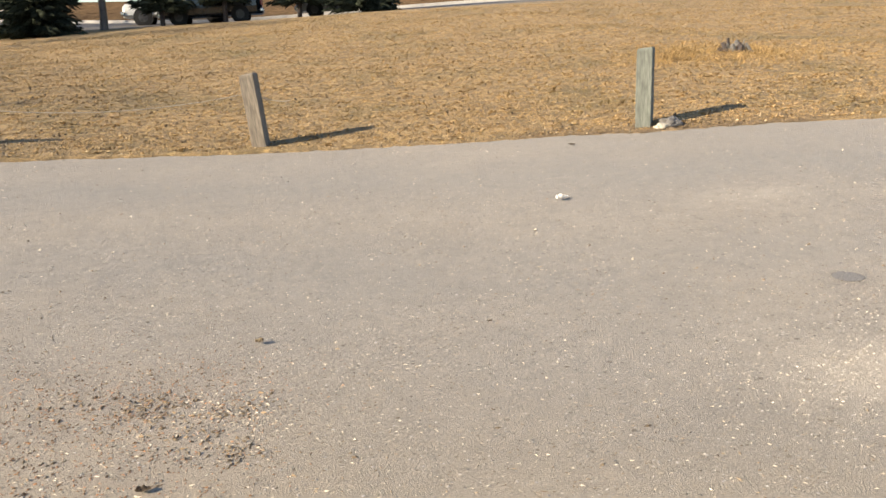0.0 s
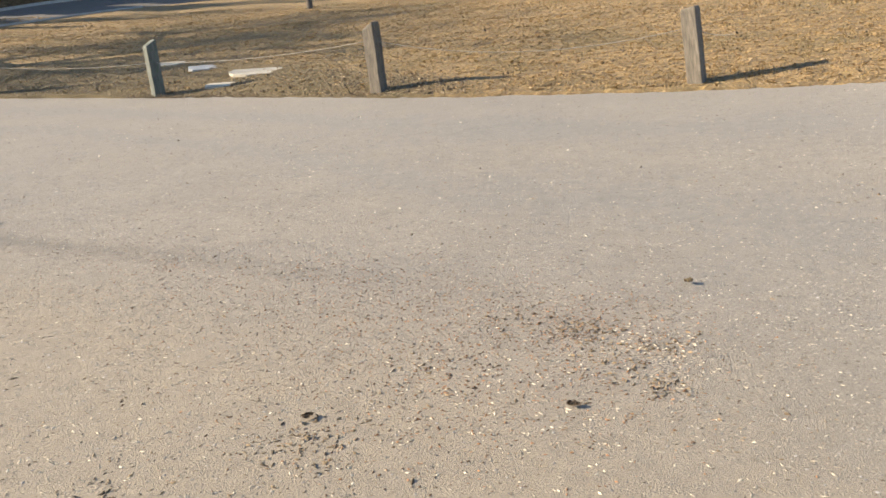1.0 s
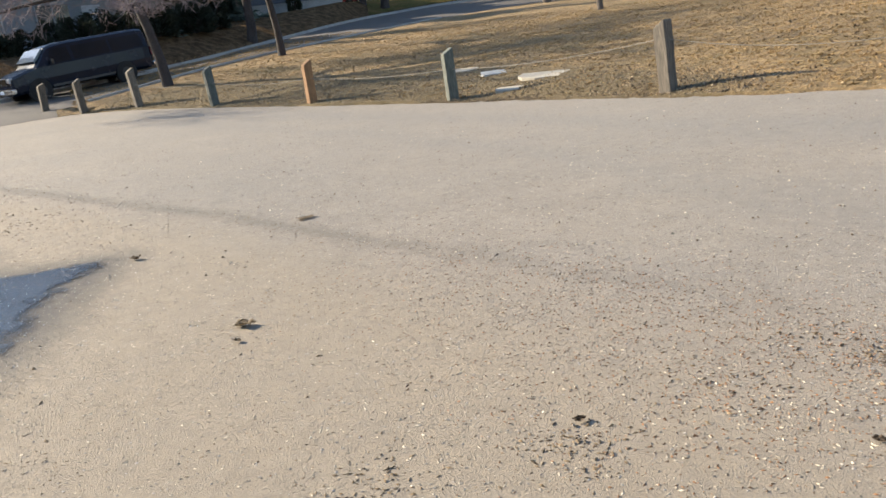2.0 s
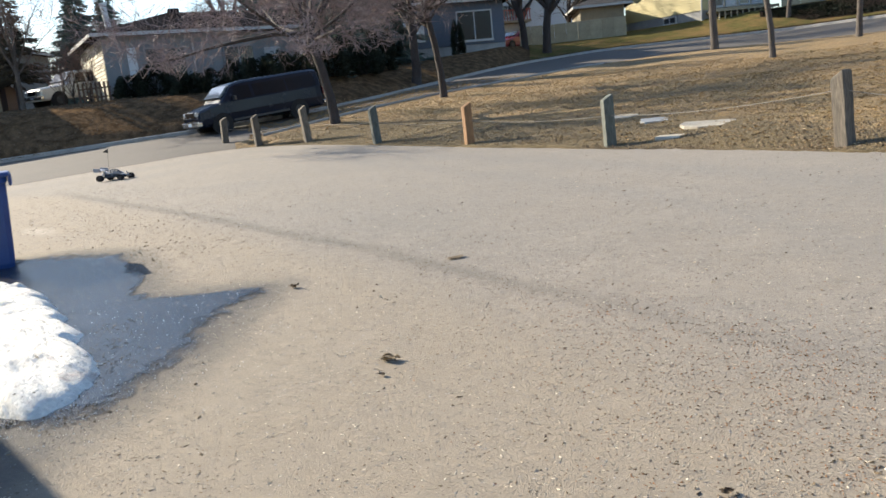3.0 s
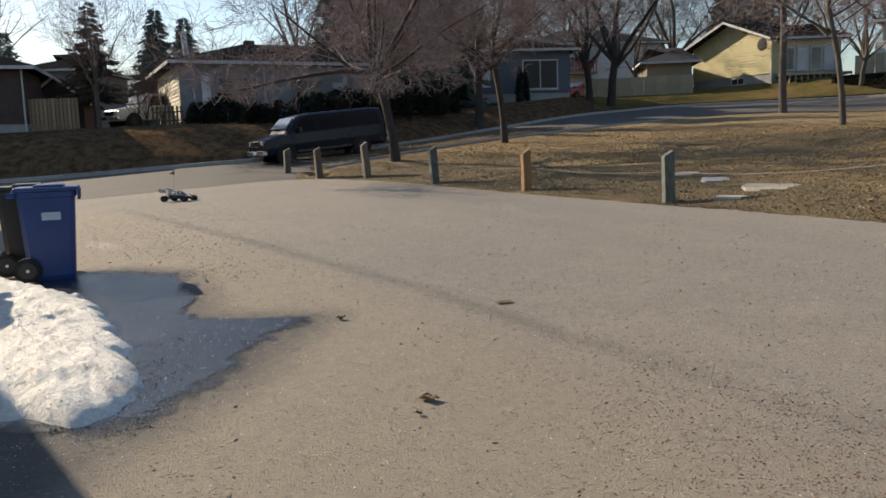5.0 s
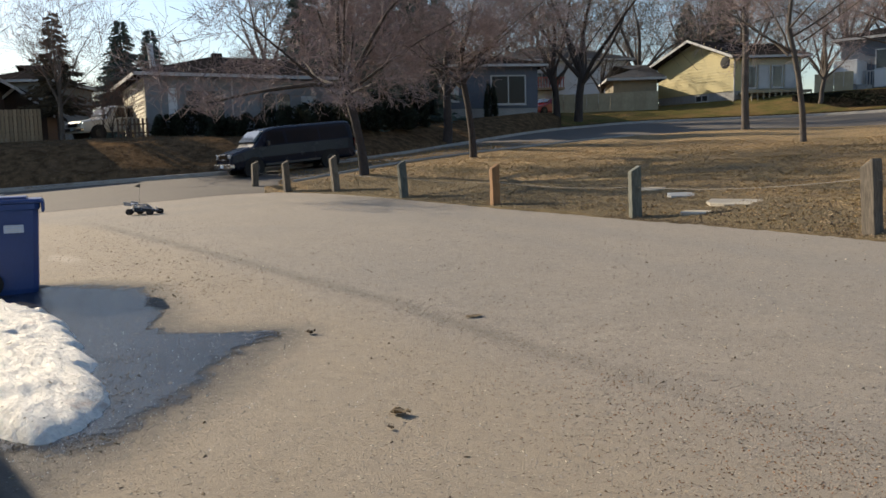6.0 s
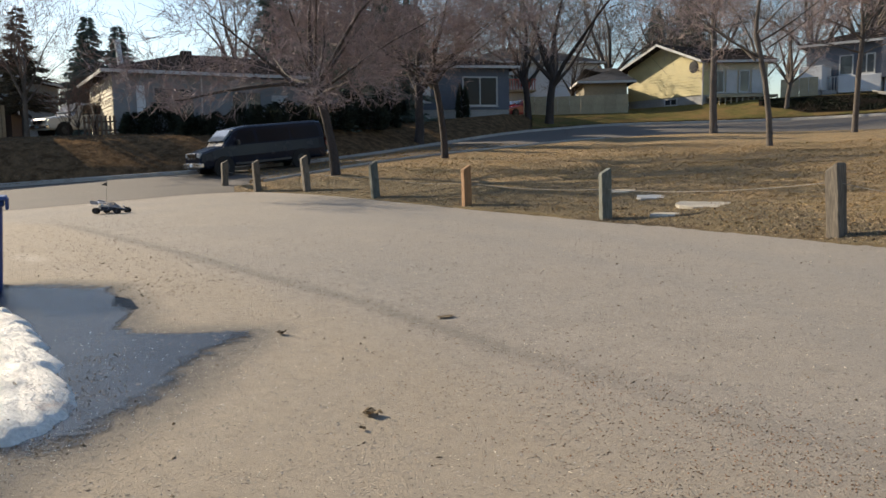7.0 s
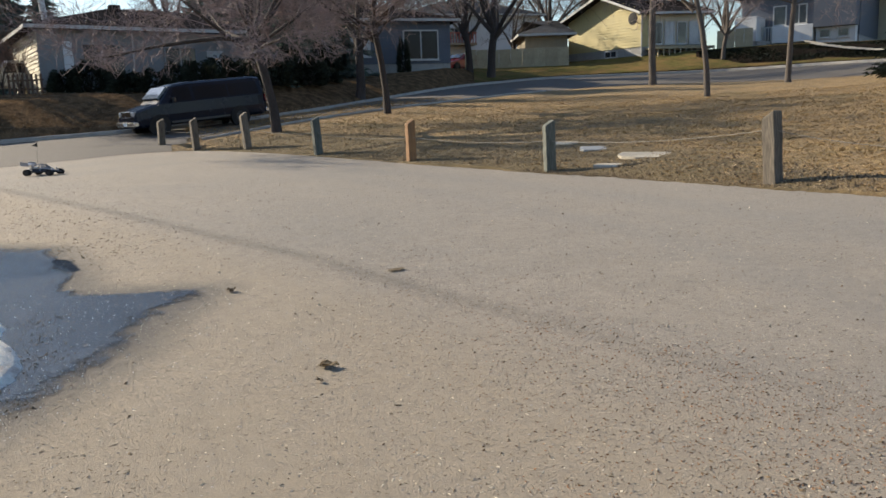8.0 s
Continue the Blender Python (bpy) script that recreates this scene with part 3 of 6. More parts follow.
def fence_post(h, r, tall, w, mat, lean, turn):
    cut = 0.11 if h > 15 else 0.02
    p = polar(h, r, -0.05)
    bm = bmesh.new()
    a = w / 2
    lo = [bm.verts.new((sx * a, sy * a, -0.25)) for sx, sy in ((-1, -1), (1, -1), (1, 1), (-1, 1))]
    mid = [bm.verts.new((sx * a, sy * a, tall - (0.03 if sx > 0 else 0.03 + cut))) for sx, sy in ((-1, -1), (1, -1), (1, 1), (-1, 1))]
    top = [bm.verts.new((sx * a * 0.9, sy * a * 0.9, tall + 0.01 - (0 if sx > 0 else cut))) for sx, sy in ((-1, -1), (1, -1), (1, 1), (-1, 1))]
    for lower, upper in ((lo, mid), (mid, top)):
        for i in range(4):
            bm.faces.new((lower[i], lower[(i + 1) % 4], upper[(i + 1) % 4], upper[i]))
    bm.faces.new(top)
    bm.faces.new(lo[::-1])
    bmesh.ops.bevel(bm, geom=[e for e in bm.edges], offset=0.008, segments=1, affect="EDGES")
    bmesh.ops.subdivide_edges(bm, edges=[e for e in bm.edges if e.calc_length() > 0.5], cuts=6)
    for v in bm.verts:
        v.co += Vector((noise.noise(v.co * 5 + p), noise.noise(v.co * 5 - p), 0)) * 0.008
    ob = part("fence_post", bm, mat, label="weathered grey-brown square wooden post at the lawn's edge")
    ob.matrix_world = pose(*p, 0, 0, h) @ pose(0, 0, 0, lean[1], lean[0], turn)
    return tagged(ob, category="fence post", group="posts along the lawn")


tops = []
for row in POSTS:
    ob = fence_post(*row)
    tops.append(ob.matrix_world @ Vector((0, 0, row[2] * (0.6 if row[0] > 30 else 0.76))))


def rope(a, b, sag):
    bm = bmesh.new()
    pts = [a.lerp(b, i / 14) - Vector((0, 0, sag * 4 * (i / 14) * (1 - i / 14))) for i in range(15)]
    for p, q in zip(pts, pts[1:]):
        rod(bm, p, q, 0.006, n=5)
    ob = part("rope", bm, M_ROPE, label="thin pale rope sagging between two posts")
    tagged(ob, category="rope", group="ropes between the posts")


stub = tops[1] + Vector((0.55, -0.12, -0.12))
rope(tops[1], stub, 0.05)
for (a, b), sag in list(zip(zip(tops, tops[1:]), (0.30, 0.26, 0.10, 0.08, 0.10, 0.10, 0.10, 0.06)))[1:]:
    rope(a, b, sag)

# ---- trees ----
def tube(verts, faces, pts, radii, n):
    """A tapering tube along points."""
    base = len(verts)
    for i, p in enumerate(pts):
        d = (pts[min(i + 1, len(pts) - 1)] - pts[max(i - 1, 0)]).normalized()
        u = d.orthogonal().normalized()
        w = d.cross(u)
        for k in range(n):
            a = 2 * math.pi * k / n
            verts.append(p + (u * math.cos(a) + w * math.sin(a)) * radii[i])
    for i in range(len(pts) - 1):
        for k in range(n):
            a, b = base + i * n + k, base + i * n + (k + 1) % n
            faces.append((a, b, b + n, a + n))


def bare_tree(at, tall, spread, trunk_r, seed, bark, twig, fork=0.3, lean=(0, 0), droop=0.0, levels=4, kids=(5, 5, 5, 5), upward=0.5, label="", limbs=6, thin=0.006, rise=(0.5, 0.9), floor=1.5, limb=(0.42, 0.62), short=(0.42, 0.72)):
    """A leafless tree: trunk, limbs and a crown of fine twigs."""
    rnd = random.Random(seed)
    wood_v, wood_f, twig_v, twig_f = [], [], [], []

    def grow(p, d, length, r, level):
        steps = 5 if level < 2 else 3 if level < levels else 2
        pts, rad = [p.copy()], [r]
        for i in range(steps):
            wob = 0.16 if level < 2 else 0.30
            d = (d + Vector((rnd.uniform(-wob, wob), rnd.uniform(-wob, wob), rnd.uniform(-wob, wob) + 0.05 * upward - droop * 0.08 * level))).normalized()
            if level > 1 and p.z < floor:
                d = Vector((d.x, d.y, abs(d.z) + 0.2)).normalized()
            p = p + d * (length / steps)
            pts.append(p.copy())
            rad.append(max(thin, r * (1 - (0.84 if level else 0.62) * (i + 1) / steps)))
        if level < 2:
            tube(wood_v, wood_f, pts, rad, 7 if level == 0 else 6)
        else:
            tube(twig_v, twig_f, pts, rad, 4 if level == 2 else 3)
        if level >= levels:
            return
        for k in range(kids[level]):
            f = rnd.uniform(0.25, 1.0)
            i = min(steps - 1, int(f * steps))
            q = pts[i].lerp(pts[i + 1], f * steps - i if f < 1 else 1.0)
            dd = (pts[i + 1] - pts[i]).normalized()
            side = dd.orthogonal().normalized()
            side.rotate(Matrix.Rotation(rnd.uniform(0, 6.283), 3, dd))
            ang = rnd.uniform(0.5, 1.15)
            nd = (dd * math.cos(ang) + side * math.sin(ang) + Vector((0, 0, 0.25 * upward))).normalized()
            grow(q, nd, length * rnd.uniform(*short), max(thin, rad[i] * (rnd.uniform(0.42, 0.6) if level > 1 else rnd.uniform(0.22, 0.36))), level + 1)

    h0 = tall * fork
    trunk = [Vector((lean[0] * t * t, lean[1] * t * t, -0.25 + (h0 + 0.25) * t)) + Vector((rnd.uniform(-1, 1), rnd.uniform(-1, 1), 0)) * trunk_r * 0.25 * (t > 0) for t in (0, 0.08, 0.3, 0.6, 1.0)]
    tube(wood_v, wood_f, trunk, [trunk_r * 1.5, trunk_r * 1.15, trunk_r, trunk_r * 0.92, trunk_r * 0.85], 10)
    for k in range(limbs):
        a = 6.283 * k / limbs + rnd.uniform(-0.4, 0.4)
        out = rnd.uniform(0.35, 1.0) * spread
        d = Vector((math.cos(a) * out, math.sin(a) * out, (tall - h0) * rnd.uniform(*rise))).normalized()
        start = trunk[-1] + Vector((0, 0, -h0 * 0.25 * rnd.random()))
        grow(start, d, math.hypot(out, tall - h0) * rnd.uniform(0.55, 0.8), trunk_r * rnd.uniform(*limb), 1)
    grow(trunk[-1], Vector((0.1, 0, 1)), (tall - h0) * 0.7, trunk_r * 0.75, 1)
    ob = thing("tree", label, "tree", Matrix.Translation(at))
    raw("trunk", wood_v, wood_f, bark, ob, smooth=True)
    raw("crown", twig_v, twig_f, twig, ob)
    return ob


def spruce(at, tall, radius, seed, label, density=1.0, mat=None, skirt=0.12):
    """A conifer: tapered trunk and whorls of drooping boughs made of many small sprays."""
    rnd = random.Random(seed)
    tv, tf, v, f = [], [], [], []
    tube(tv, tf, [Vector((0, 0, -0.2)), Vector((0, 0, tall * 0.5)), Vector((0, 0, tall))], [tall * 0.018, tall * 0.011, 0.01], 7)
    z = skirt
    while z < tall * 0.985:
        f_up = z / tall
        reach = radius * (1 - f_up) ** 0.85 * rnd.uniform(0.78, 1.12) + 0.06
        for k in range(max(4, int(12 * (1 - f_up * 0.5) * density))):
            a = rnd.uniform(0, 6.283)
            r = reach * rnd.uniform(0.6, 1.1)
            out = Vector((math.cos(a), math.sin(a), 0))
            side = Vector((-math.sin(a), math.cos(a), 0))
            sprays = max(3, int(r / 0.12))
            for s in range(sprays):
                t = (s + rnd.random()) / sprays
                p = out * (r * t) + Vector((0, 0, z - 0.28 * r * t + 0.16 * r * t * t + rnd.uniform(-0.05, 0.05)))
                size = (0.66 - 0.2 * t) * (0.6 + 0.4 * (1 - f_up)) * rnd.uniform(0.7, 1.3) * min(1.6, tall / 8)
                for sgn in (-1, 1):
                    tip = p + out * size * 0.9 + side * sgn * size * rnd.uniform(0.3, 0.9) + Vector((0, 0, -size * rnd.uniform(0.1, 0.7)))
                    w = side.cross(tip - p).normalized() * size * 0.24 + out * size * 0.14
                    i = len(v)
                    v.extend((p + w, p - w, tip, p + (tip - p) * 0.5 + Vector((0, 0, size * 0.13))))
                    f.extend(((i, i + 3, i + 2), (i + 1, i + 2, i + 3)))
        z += tall * 0.016 + 0.03
    ob = thing("spruce_tree", label, "tree", Matrix.Translation(at))
    raw("trunk", tv, tf, M_BARK, ob, smooth=True)
    raw("crown", v, f, mat or M_NEEDLE, ob)
    return ob


bare_tree(polar(56.0, 29.3), 8.8, 7.0, 0.17, 11, M_BARK, M_TWIG, 0.40, (-0.75, -0.3), 0.17, 4, (0, 12, 9, 8), 0.25, "bare spreading tree with dense reddish-brown twigs", 11, 0.006, (0.08, 0.9), 2.4, (0.40, 0.6), (0.32, 0.56))
bare_tree(polar(48.2, 35.0), 9.4, 4.6, 0.145, 23, M_BARK, M_TWIG, 0.42, (-0.5, -0.2), 0.12, 4, (0, 12, 9, 7), 0.3, "slim bare tree with reddish-brown twigs", 10, 0.006, (0.15, 0.95), 2.4, (0.36, 0.55), (0.32, 0.58))
bare_tree(polar(29.8, 49.5), 13, 5.2, 0.20, 31, M_BARKG, M_TWIG, 0.56, (-0.1, 0), 0.12, 4, (0, 9, 7, 5), 0.4, "tall bare tree on the lawn by the street", 8, 0.007, (0.15, 0.9), 3.5, (0.22, 0.4), (0.35, 0.6))
bare_tree(polar(26.3, 37.0), 9.5, 4.6, 0.125, 37, M_BARKG, M_TWIG, 0.50, (-0.55, -0.3), 0.14, 4, (0, 8, 7, 5), 0.4, "slim leaning bare tree on the lawn", 7, 0.006, (0.15, 0.9), 2.8, (0.26, 0.5), (0.35, 0.6))
bare_tree(polar(21.3, 46.0), 9.8, 5.0, 0.14, 41, M_BARKG, M_TWIG, 0.50, (0.2, 0), 0.15, 4, (0, 8, 7, 5), 0.4, "bare young tree on the lawn by the street", 8, 0.006, (0.15, 0.95), 3.0, (0.24, 0.45), (0.35, 0.6))
bare_tree(polar(50.0, 45.5), 8, 4, 0.25, 43, M_BARK, M_TWIGD, 0.4, (0.1, 0), 0.2, 4, (0, 6, 5, 4), 0.4, "bare dark tree on the far bank", 6)
bare_tree(polar(40.8, 60), 14, 8, 0.30, 47, M_BARK, M_TWIGD, 0.24, (0.5, 0), 0.0, 4, (0, 6, 5, 4), 0.7, "large dark bare tree with rising limbs", 6, 0.010)
bare_tree(polar(42.3, 60.5), 12, 6, 0.24, 53, M_BARK, M_TWIGD, 0.26, (-0.4, 0), 0.0, 4, (0, 6, 5, 3), 0.7, "dark bare tree with rising limbs", 5, 0.010)
spruce(polar(75.7, 49), 7.0, 2.3, 61, "thin brownish spruce behind the bank", 0.42, M_NEEDLEB, 1.7)
spruce(polar(71.7, 64), 8.6, 3.0, 67, "tall dark spruce behind the houses")
spruce(polar(69.9, 62), 7.7, 2.5, 71, "dark spruce behind the houses")
spruce(polar(80.6, 62), 6.6, 2.5, 73, "dark spruce behind the brown house")

# ---- houses ----
def window(parent, x, z, w, h, y=0.0, mat=None, bars=1, frame_mat=None):
    """A window in a front wall: frame, sill and panes."""
    fr = bmesh.new()
    t, dpt = 0.09, 0.10
    for lo, hi in (((x, z), (x + w, z + t)), ((x, z + h - t), (x + w, z + h)), ((x, z + t), (x + t, z + h - t)), ((x + w - t, z + t), (x + w, z + h - t))):
        box(fr, (lo[0], y - 0.09, lo[1]), (hi[0], y + dpt, hi[1]))
    for k in range(1, bars + 1):
        c = x + w * k / (bars + 1)
        box(fr, (c - 0.035, y - 0.08, z + t), (c + 0.035, y + dpt, z + h - t))
    win = part("window", fr, frame_mat or M_FASCIA, parent, "white-framed window")
    for k in range(bars + 1):
        a, b = x + w * k / (bars + 1) + 0.04, x + w * (k + 1) / (bars + 1) - 0.04
        part("pane", bx((a, y - 0.06, z + t * 0.6), (b, y + 0.03, z + h - t * 0.6)), mat or M_GLASS, win)
    part("sill", bx((x - 0.05, y - 0.14, z - 0.06), (x + w + 0.05, y + 0.02, z - 0.002), 0.01), frame_mat or M_FASCIA, win)
    return win


def boards(parent, mat, x0, x1, z0, z1, y, lap=0.2, top=None):
    """Lapped siding on a front wall, one board a course."""
    z = z0
    while z < z1 - 0.05:
        e = min(z + lap, z1)
        bm = bmesh.new()
        prism(bm, ((0, 0), (1, 0), (1, 1), (0, 1)), 0, 1)
        for v in bm.verts:
            fx, fy, fz = v.co
            lo_x, hi_x = (x0, x1) if top is None else top(z)
            v.co = Vector((lo_x + (hi_x - lo_x) * fx, y - (0.035 if fz < 0.5 else 0.012) * (1 - fy) + 0.01 * fy, z + (e - z - 0.004) * fz))
        part("siding_board", bm, mat, parent)
        z = e


def roof_hip(bm, w, d, z, rise, over=0.6, thick=0.18):
    x0, x1, y0, y1 = -over, w + over, -over, d + over
    half = (y1 - y0) / 2
    a = [(x0, y0, z), (x1, y0, z), (x1, y1, z), (x0, y1, z)]
    lo = [bm.verts.new(p) for p in a]
    up = [bm.verts.new((p[0], p[1], z + thick)) for p in a]
    r0, r1 = bm.verts.new((x0 + half, y0 + half, z + rise)), bm.verts.new((x1 - half, y0 + half, z + rise))
    bm.faces.new(lo[::-1])
    for i in range(4):
        bm.faces.new((lo[i], lo[(i + 1) % 4], up[(i + 1) % 4], up[i]))
    bm.faces.new((up[0], up[1], r1, r0))
    bm.faces.new((up[2], up[3], r0, r1))
    bm.faces.new((up[1], up[2], r1))
    bm.faces.new((up[3], up[0], r0))


def roof_gable(bm, w, d, z, rise, over=0.5, thick=0.16, front=0.5):
    """Ridge along y, gables at front and back."""
    c = w / 2
    s = rise / c
    out = [(-over, z - over * s), (c, z + rise), (w + over, z - over * s), (w + over, z - over * s + thick), (c, z + rise + thick), (-over, z - over * s + thick)]
    prism(bm, out, -front, d + over)


def house(name, m, w, d, tall, base, wall, roof, label, kind="hip", rise=1.6, deep=1.5, front=0.5):
    """Walls on a concrete base under a roof; x along the front, y to the back."""
    ob = thing("house", label, "house", m)
    part("foundation", bx((0.03, 0.03, -deep), (w - 0.03, d - 0.03, base)), M_CONC, ob, "bare concrete base")
    bm = bmesh.new()
    if kind == "gable":
        prism(bm, ((0, base), (w, base), (w, tall), (w / 2, tall + rise), (0, tall)), 0, d)
    else:
        box(bm, (0, 0, base), (w, d, tall))
    part("wall", bm, wall, ob)
    bm = bmesh.new()
    if kind == "gable":
        roof_gable(bm, w, d, tall, rise, front=front)
    else:
        roof_hip(bm, w, d, tall, rise)
    part("roof", bm, roof, ob, "shingled roof")
    bm = bmesh.new()
    if kind == "gable":
        s = rise / (w / 2)
        for sg in (0, 1):
            a = (-0.52, tall - 0.52 * s - 0.02) if sg == 0 else (w + 0.52, tall - 0.52 * s - 0.02)
            prism(bm, (a, (w / 2, tall + rise - 0.02), (w / 2, tall + rise + 0.17), (a[0], a[1] + 0.19)), -front - 0.06, -front - 0.002)
    else:
        for lo, hi in (((-0.64, -0.64), (w + 0.64, -0.605)), ((-0.64, -0.6), (-0.605, d + 0.6)), ((w + 0.605, -0.6), (w + 0.64, d + 0.6))):
            box(bm, (*lo, tall - 0.02), (*hi, tall + 0.16))
    part("fascia", bm, M_FASCIA, ob, "pale eave board")
    return ob


def facing(p, q, z):
    """A pose whose x runs from p to q on plan, with the front towards the viewer."""
    a = math.degrees(math.atan2(q[1] - p[1], q[0] - p[0]))
    return pose(p[0], p[1], z, 0, 0, a)


def plan(h, r):
    return (-r * math.sin(radians(h)), r * math.cos(radians(h)))


# brown house
p, q = plan(97.0, 52.0), plan(79.7, 47.0)
brown = house("house", facing(p, q, 2.6), math.dist(p, q), 9, 3.4, 0.65, M_BROWN, M_ROOF, "dark brown house with a low shingled roof above the bank", rise=1.9)
# grey-blue house with a metal flue
p, q = plan(70.4, 46.0), plan(55.4, 49.6)
grey = house("house", facing(p, q, 2.7), math.dist(p, q), 9, 3.55, 0.5, M_STUCCO, M_ROOF, "grey stucco bungalow behind bare trees", rise=1.7)
p, q = plan(53.2, 56.0), plan(43.6, 58.0)
blue = house("house", facing(p, q, 4.2), math.dist(p, q), 9, 3.55, 0.7, M_SIDEG, M_ROOF, "grey-blue sided bungalow behind bare trees", rise=1.7)
p, q = plan(35.4, 72.0), plan(30.5, 66.4)
yellow = house("house", facing(p, q, 5.3), math.dist(p, q), 3.2, 3.4, 0.8, M_SIDEY, M_ROOF, "yellow sided house with a gable towards the street", "gable", 1.55, front=0.85)
p, q = plan(24.2, 70.0), plan(17.3, 68.0)
white = house("house", facing(p, q, 5.6), math.dist(p, q), 9, 4.0, 0.6, M_SIDEG, M_ROOF, "pale house above the far side of the street", rise=1.7)

# ---- vehicles ----
def loft(bm, stations):
    """A closed body through half sections (y, z), mirrored, from front to back."""
    rings = []
    for x, half in stations:
        pts = [(x, -y, z) for y, z in half] + [(x, y, z) for y, z in half[::-1] if y > 1e-4]
        rings.append([bm.verts.new(p) for p in pts])
    k = len(rings[0])
    for a, b in zip(rings, rings[1:]):
        for i in range(k):
            bm.faces.new((a[i], a[(i + 1) % k], b[(i + 1) % k], b[i]))
    bm.faces.new(rings[0])
    bm.faces.new(rings[-1][::-1])


def wheel(parent, x, y, r, w, side, rim=None):
    bm = bmesh.new()
    rod(bm, (x, y - w / 2, r), (x, y + w / 2, r), r, n=26)
    bmesh.ops.bevel(bm, geom=[e for e in bm.edges if abs(e.verts[0].co.y - e.verts[1].co.y) < 1e-5 and len(e.link_faces) == 2], offset=r * 0.14, segments=2, affect="EDGES")
    ty = part("wheel", bm, M_TYRE, parent)
    bm = bmesh.new()
    face = y + side * (w / 2 + 0.004)
    rod(bm, (x, face - side * 0.05, r), (x, face, r), r * 0.62, r * 0.58, n=20)
    rod(bm, (x, face, r), (x, face + side * 0.02, r), r * 0.2, n=10)
    for k in range(5):
        a = 2 * math.pi * k / 5
        rod(bm, (x, face, r), (x + math.cos(a) * r * 0.5, face + side * 0.008, r + math.sin(a) * r * 0.5), r * 0.07, n=5)
    part("rim", bm, rim or M_RIM, ty)
    return ty


def vehicle(label, category, m, paint, length, width, clear, belt, tops, windows, axles, wr=0.36, screens=(), bed=None, stripe=None, group=""):
    """A road vehicle: body from the roof line (x, top), glass, wheels, bumpers and lamps; x runs from nose to tail."""
    ob = thing(category.replace(" ", "_"), label, category, m, group)
    w = width / 2

    def half(x, top):
        nose = min(1.0, 0.80 + 0.9 * min(x, length - x) / 1.0) if min(x, length - x) < 0.25 else 1.0
        ww = w * nose
        wt = ww * (0.92 if top < belt + 0.15 else 0.92 - 0.14 * min(1, (top - belt) / 0.8))
        b = min(top - 0.06, belt)
        return [(0, clear), (ww * 0.86, clear), (ww * 0.97, clear + 0.1), (ww, (clear + b) / 2), (ww * 0.985, b), (wt, top - 0.07), (wt - 0.12, top), (0, top + 0.025)]

    bm = bmesh.new()
    loft(bm, [(x, half(x, t)) for x, t in tops])
    bmesh.ops.recalc_face_normals(bm, faces=bm.faces)
    body = part("body", bm, paint, ob, smooth=False)

    def at(x, z, side):
        t = float(np.interp(x, [q[0] for q in tops], [q[1] for q in tops]))
        h = half(x, t)
        y = float(np.interp(z, [h[4][1], h[5][1]], [h[4][0], h[5][0]]))
        return Vector((x, side * (y + 0.012), z))

    for side in (-1, 1):
        for xa, xb, za, zb, ra, rb in windows:
            bm = bmesh.new()
            q = [at(xa, za, side), at(xb, za, side), at(xb - rb, zb, side), at(xa + ra, zb, side)]
            out = [bm.verts.new(p) for p in q]
            inn = [bm.verts.new(p - Vector((0, side * 0.05, 0))) for p in q]
            bm.faces.new(out)
            for i in range(4):
                bm.faces.new((out[i], out[(i + 1) % 4], inn[(i + 1) % 4], inn[i]))
            part("side_window", bm, M_VGLASS, ob)
        for x in axles:
            bm = bmesh.new()
            rod(bm, (x, side * (w - 0.2), wr), (x, side * (w + 0.004), wr), wr * 1.2, n=24)
            part("wheel_arch", bm, M_TYRE, ob)
            wheel(ob, x, side * (w - 0.09), wr, 0.22, side)
        part("headlight", bx((0.0, side * w * 0.62 - 0.14, belt - 0.38), (0.16, side * w * 0.62 + 0.14, belt - 0.20), 0.02), M_LAMPG, ob)
        part("tail_light", bx((length - 0.06, side * w * 0.86 - 0.08, belt - 0.35), (length + 0.015, side * w * 0.86 + 0.08, belt), 0.02), M_CARR, ob)
        part("mirror", bx((windows[0][0] + 0.05, side * (w + 0.12) - 0.1, belt + 0.02), (windows[0][0] + 0.17, side * (w + 0.12) + 0.1, belt + 0.24), 0.03), M_CARK, ob)
        if stripe:
            part("side_trim", bx((axles[0] + 0.5, side * (w + 0.012) - 0.014, stripe), (axles[1] - 0.5, side * (w + 0.012) + 0.014, stripe + 0.09), 0.005), M_RIM, ob, "dull metal running board")
    for xa, za, xb, zb in screens:
        bm = bmesh.new()
        n_out = Vector((-(zb - za), 0, xb - xa)).normalized()
        if n_out.z < 0:
            n_out = -n_out
        q = []
        for x, z in ((xa, za), (xb, zb)):
            t = half(x, z + 0.07)[5][0] - 0.09
            q += [Vector((x, -t, z)) + n_out * 0.09, Vector((x, t, z)) + n_out * 0.09]
        vs = [bm.verts.new(q[i]) for i in (0, 1, 3, 2)]
        lo = [bm.verts.new(q[i] - n_out * 0.08) for i in (0, 1, 3, 2)]
        bm.faces.new(vs)
        for i in range(4):
            bm.faces.new((vs[i], vs[(i + 1) % 4], lo[(i + 1) % 4], lo[i]))
        part("windscreen", bm, M_GLASS, ob)
    part("front_bumper", bx((-0.09, -w * 0.94, clear + 0.08), (0.1, w * 0.94, clear + 0.27), 0.04, seg=2), M_CHROME, ob, "chrome bumper")
    part("rear_bumper", bx((length - 0.1, -w * 0.94, clear + 0.08), (length + 0.09, w * 0.94, clear + 0.25), 0.04, seg=2), M_CHROME, ob)
    part("grille", bx((-0.03, -w * 0.48, belt - 0.42), (0.08, w * 0.48, belt - 0.18), 0.015), M_CARK, ob)
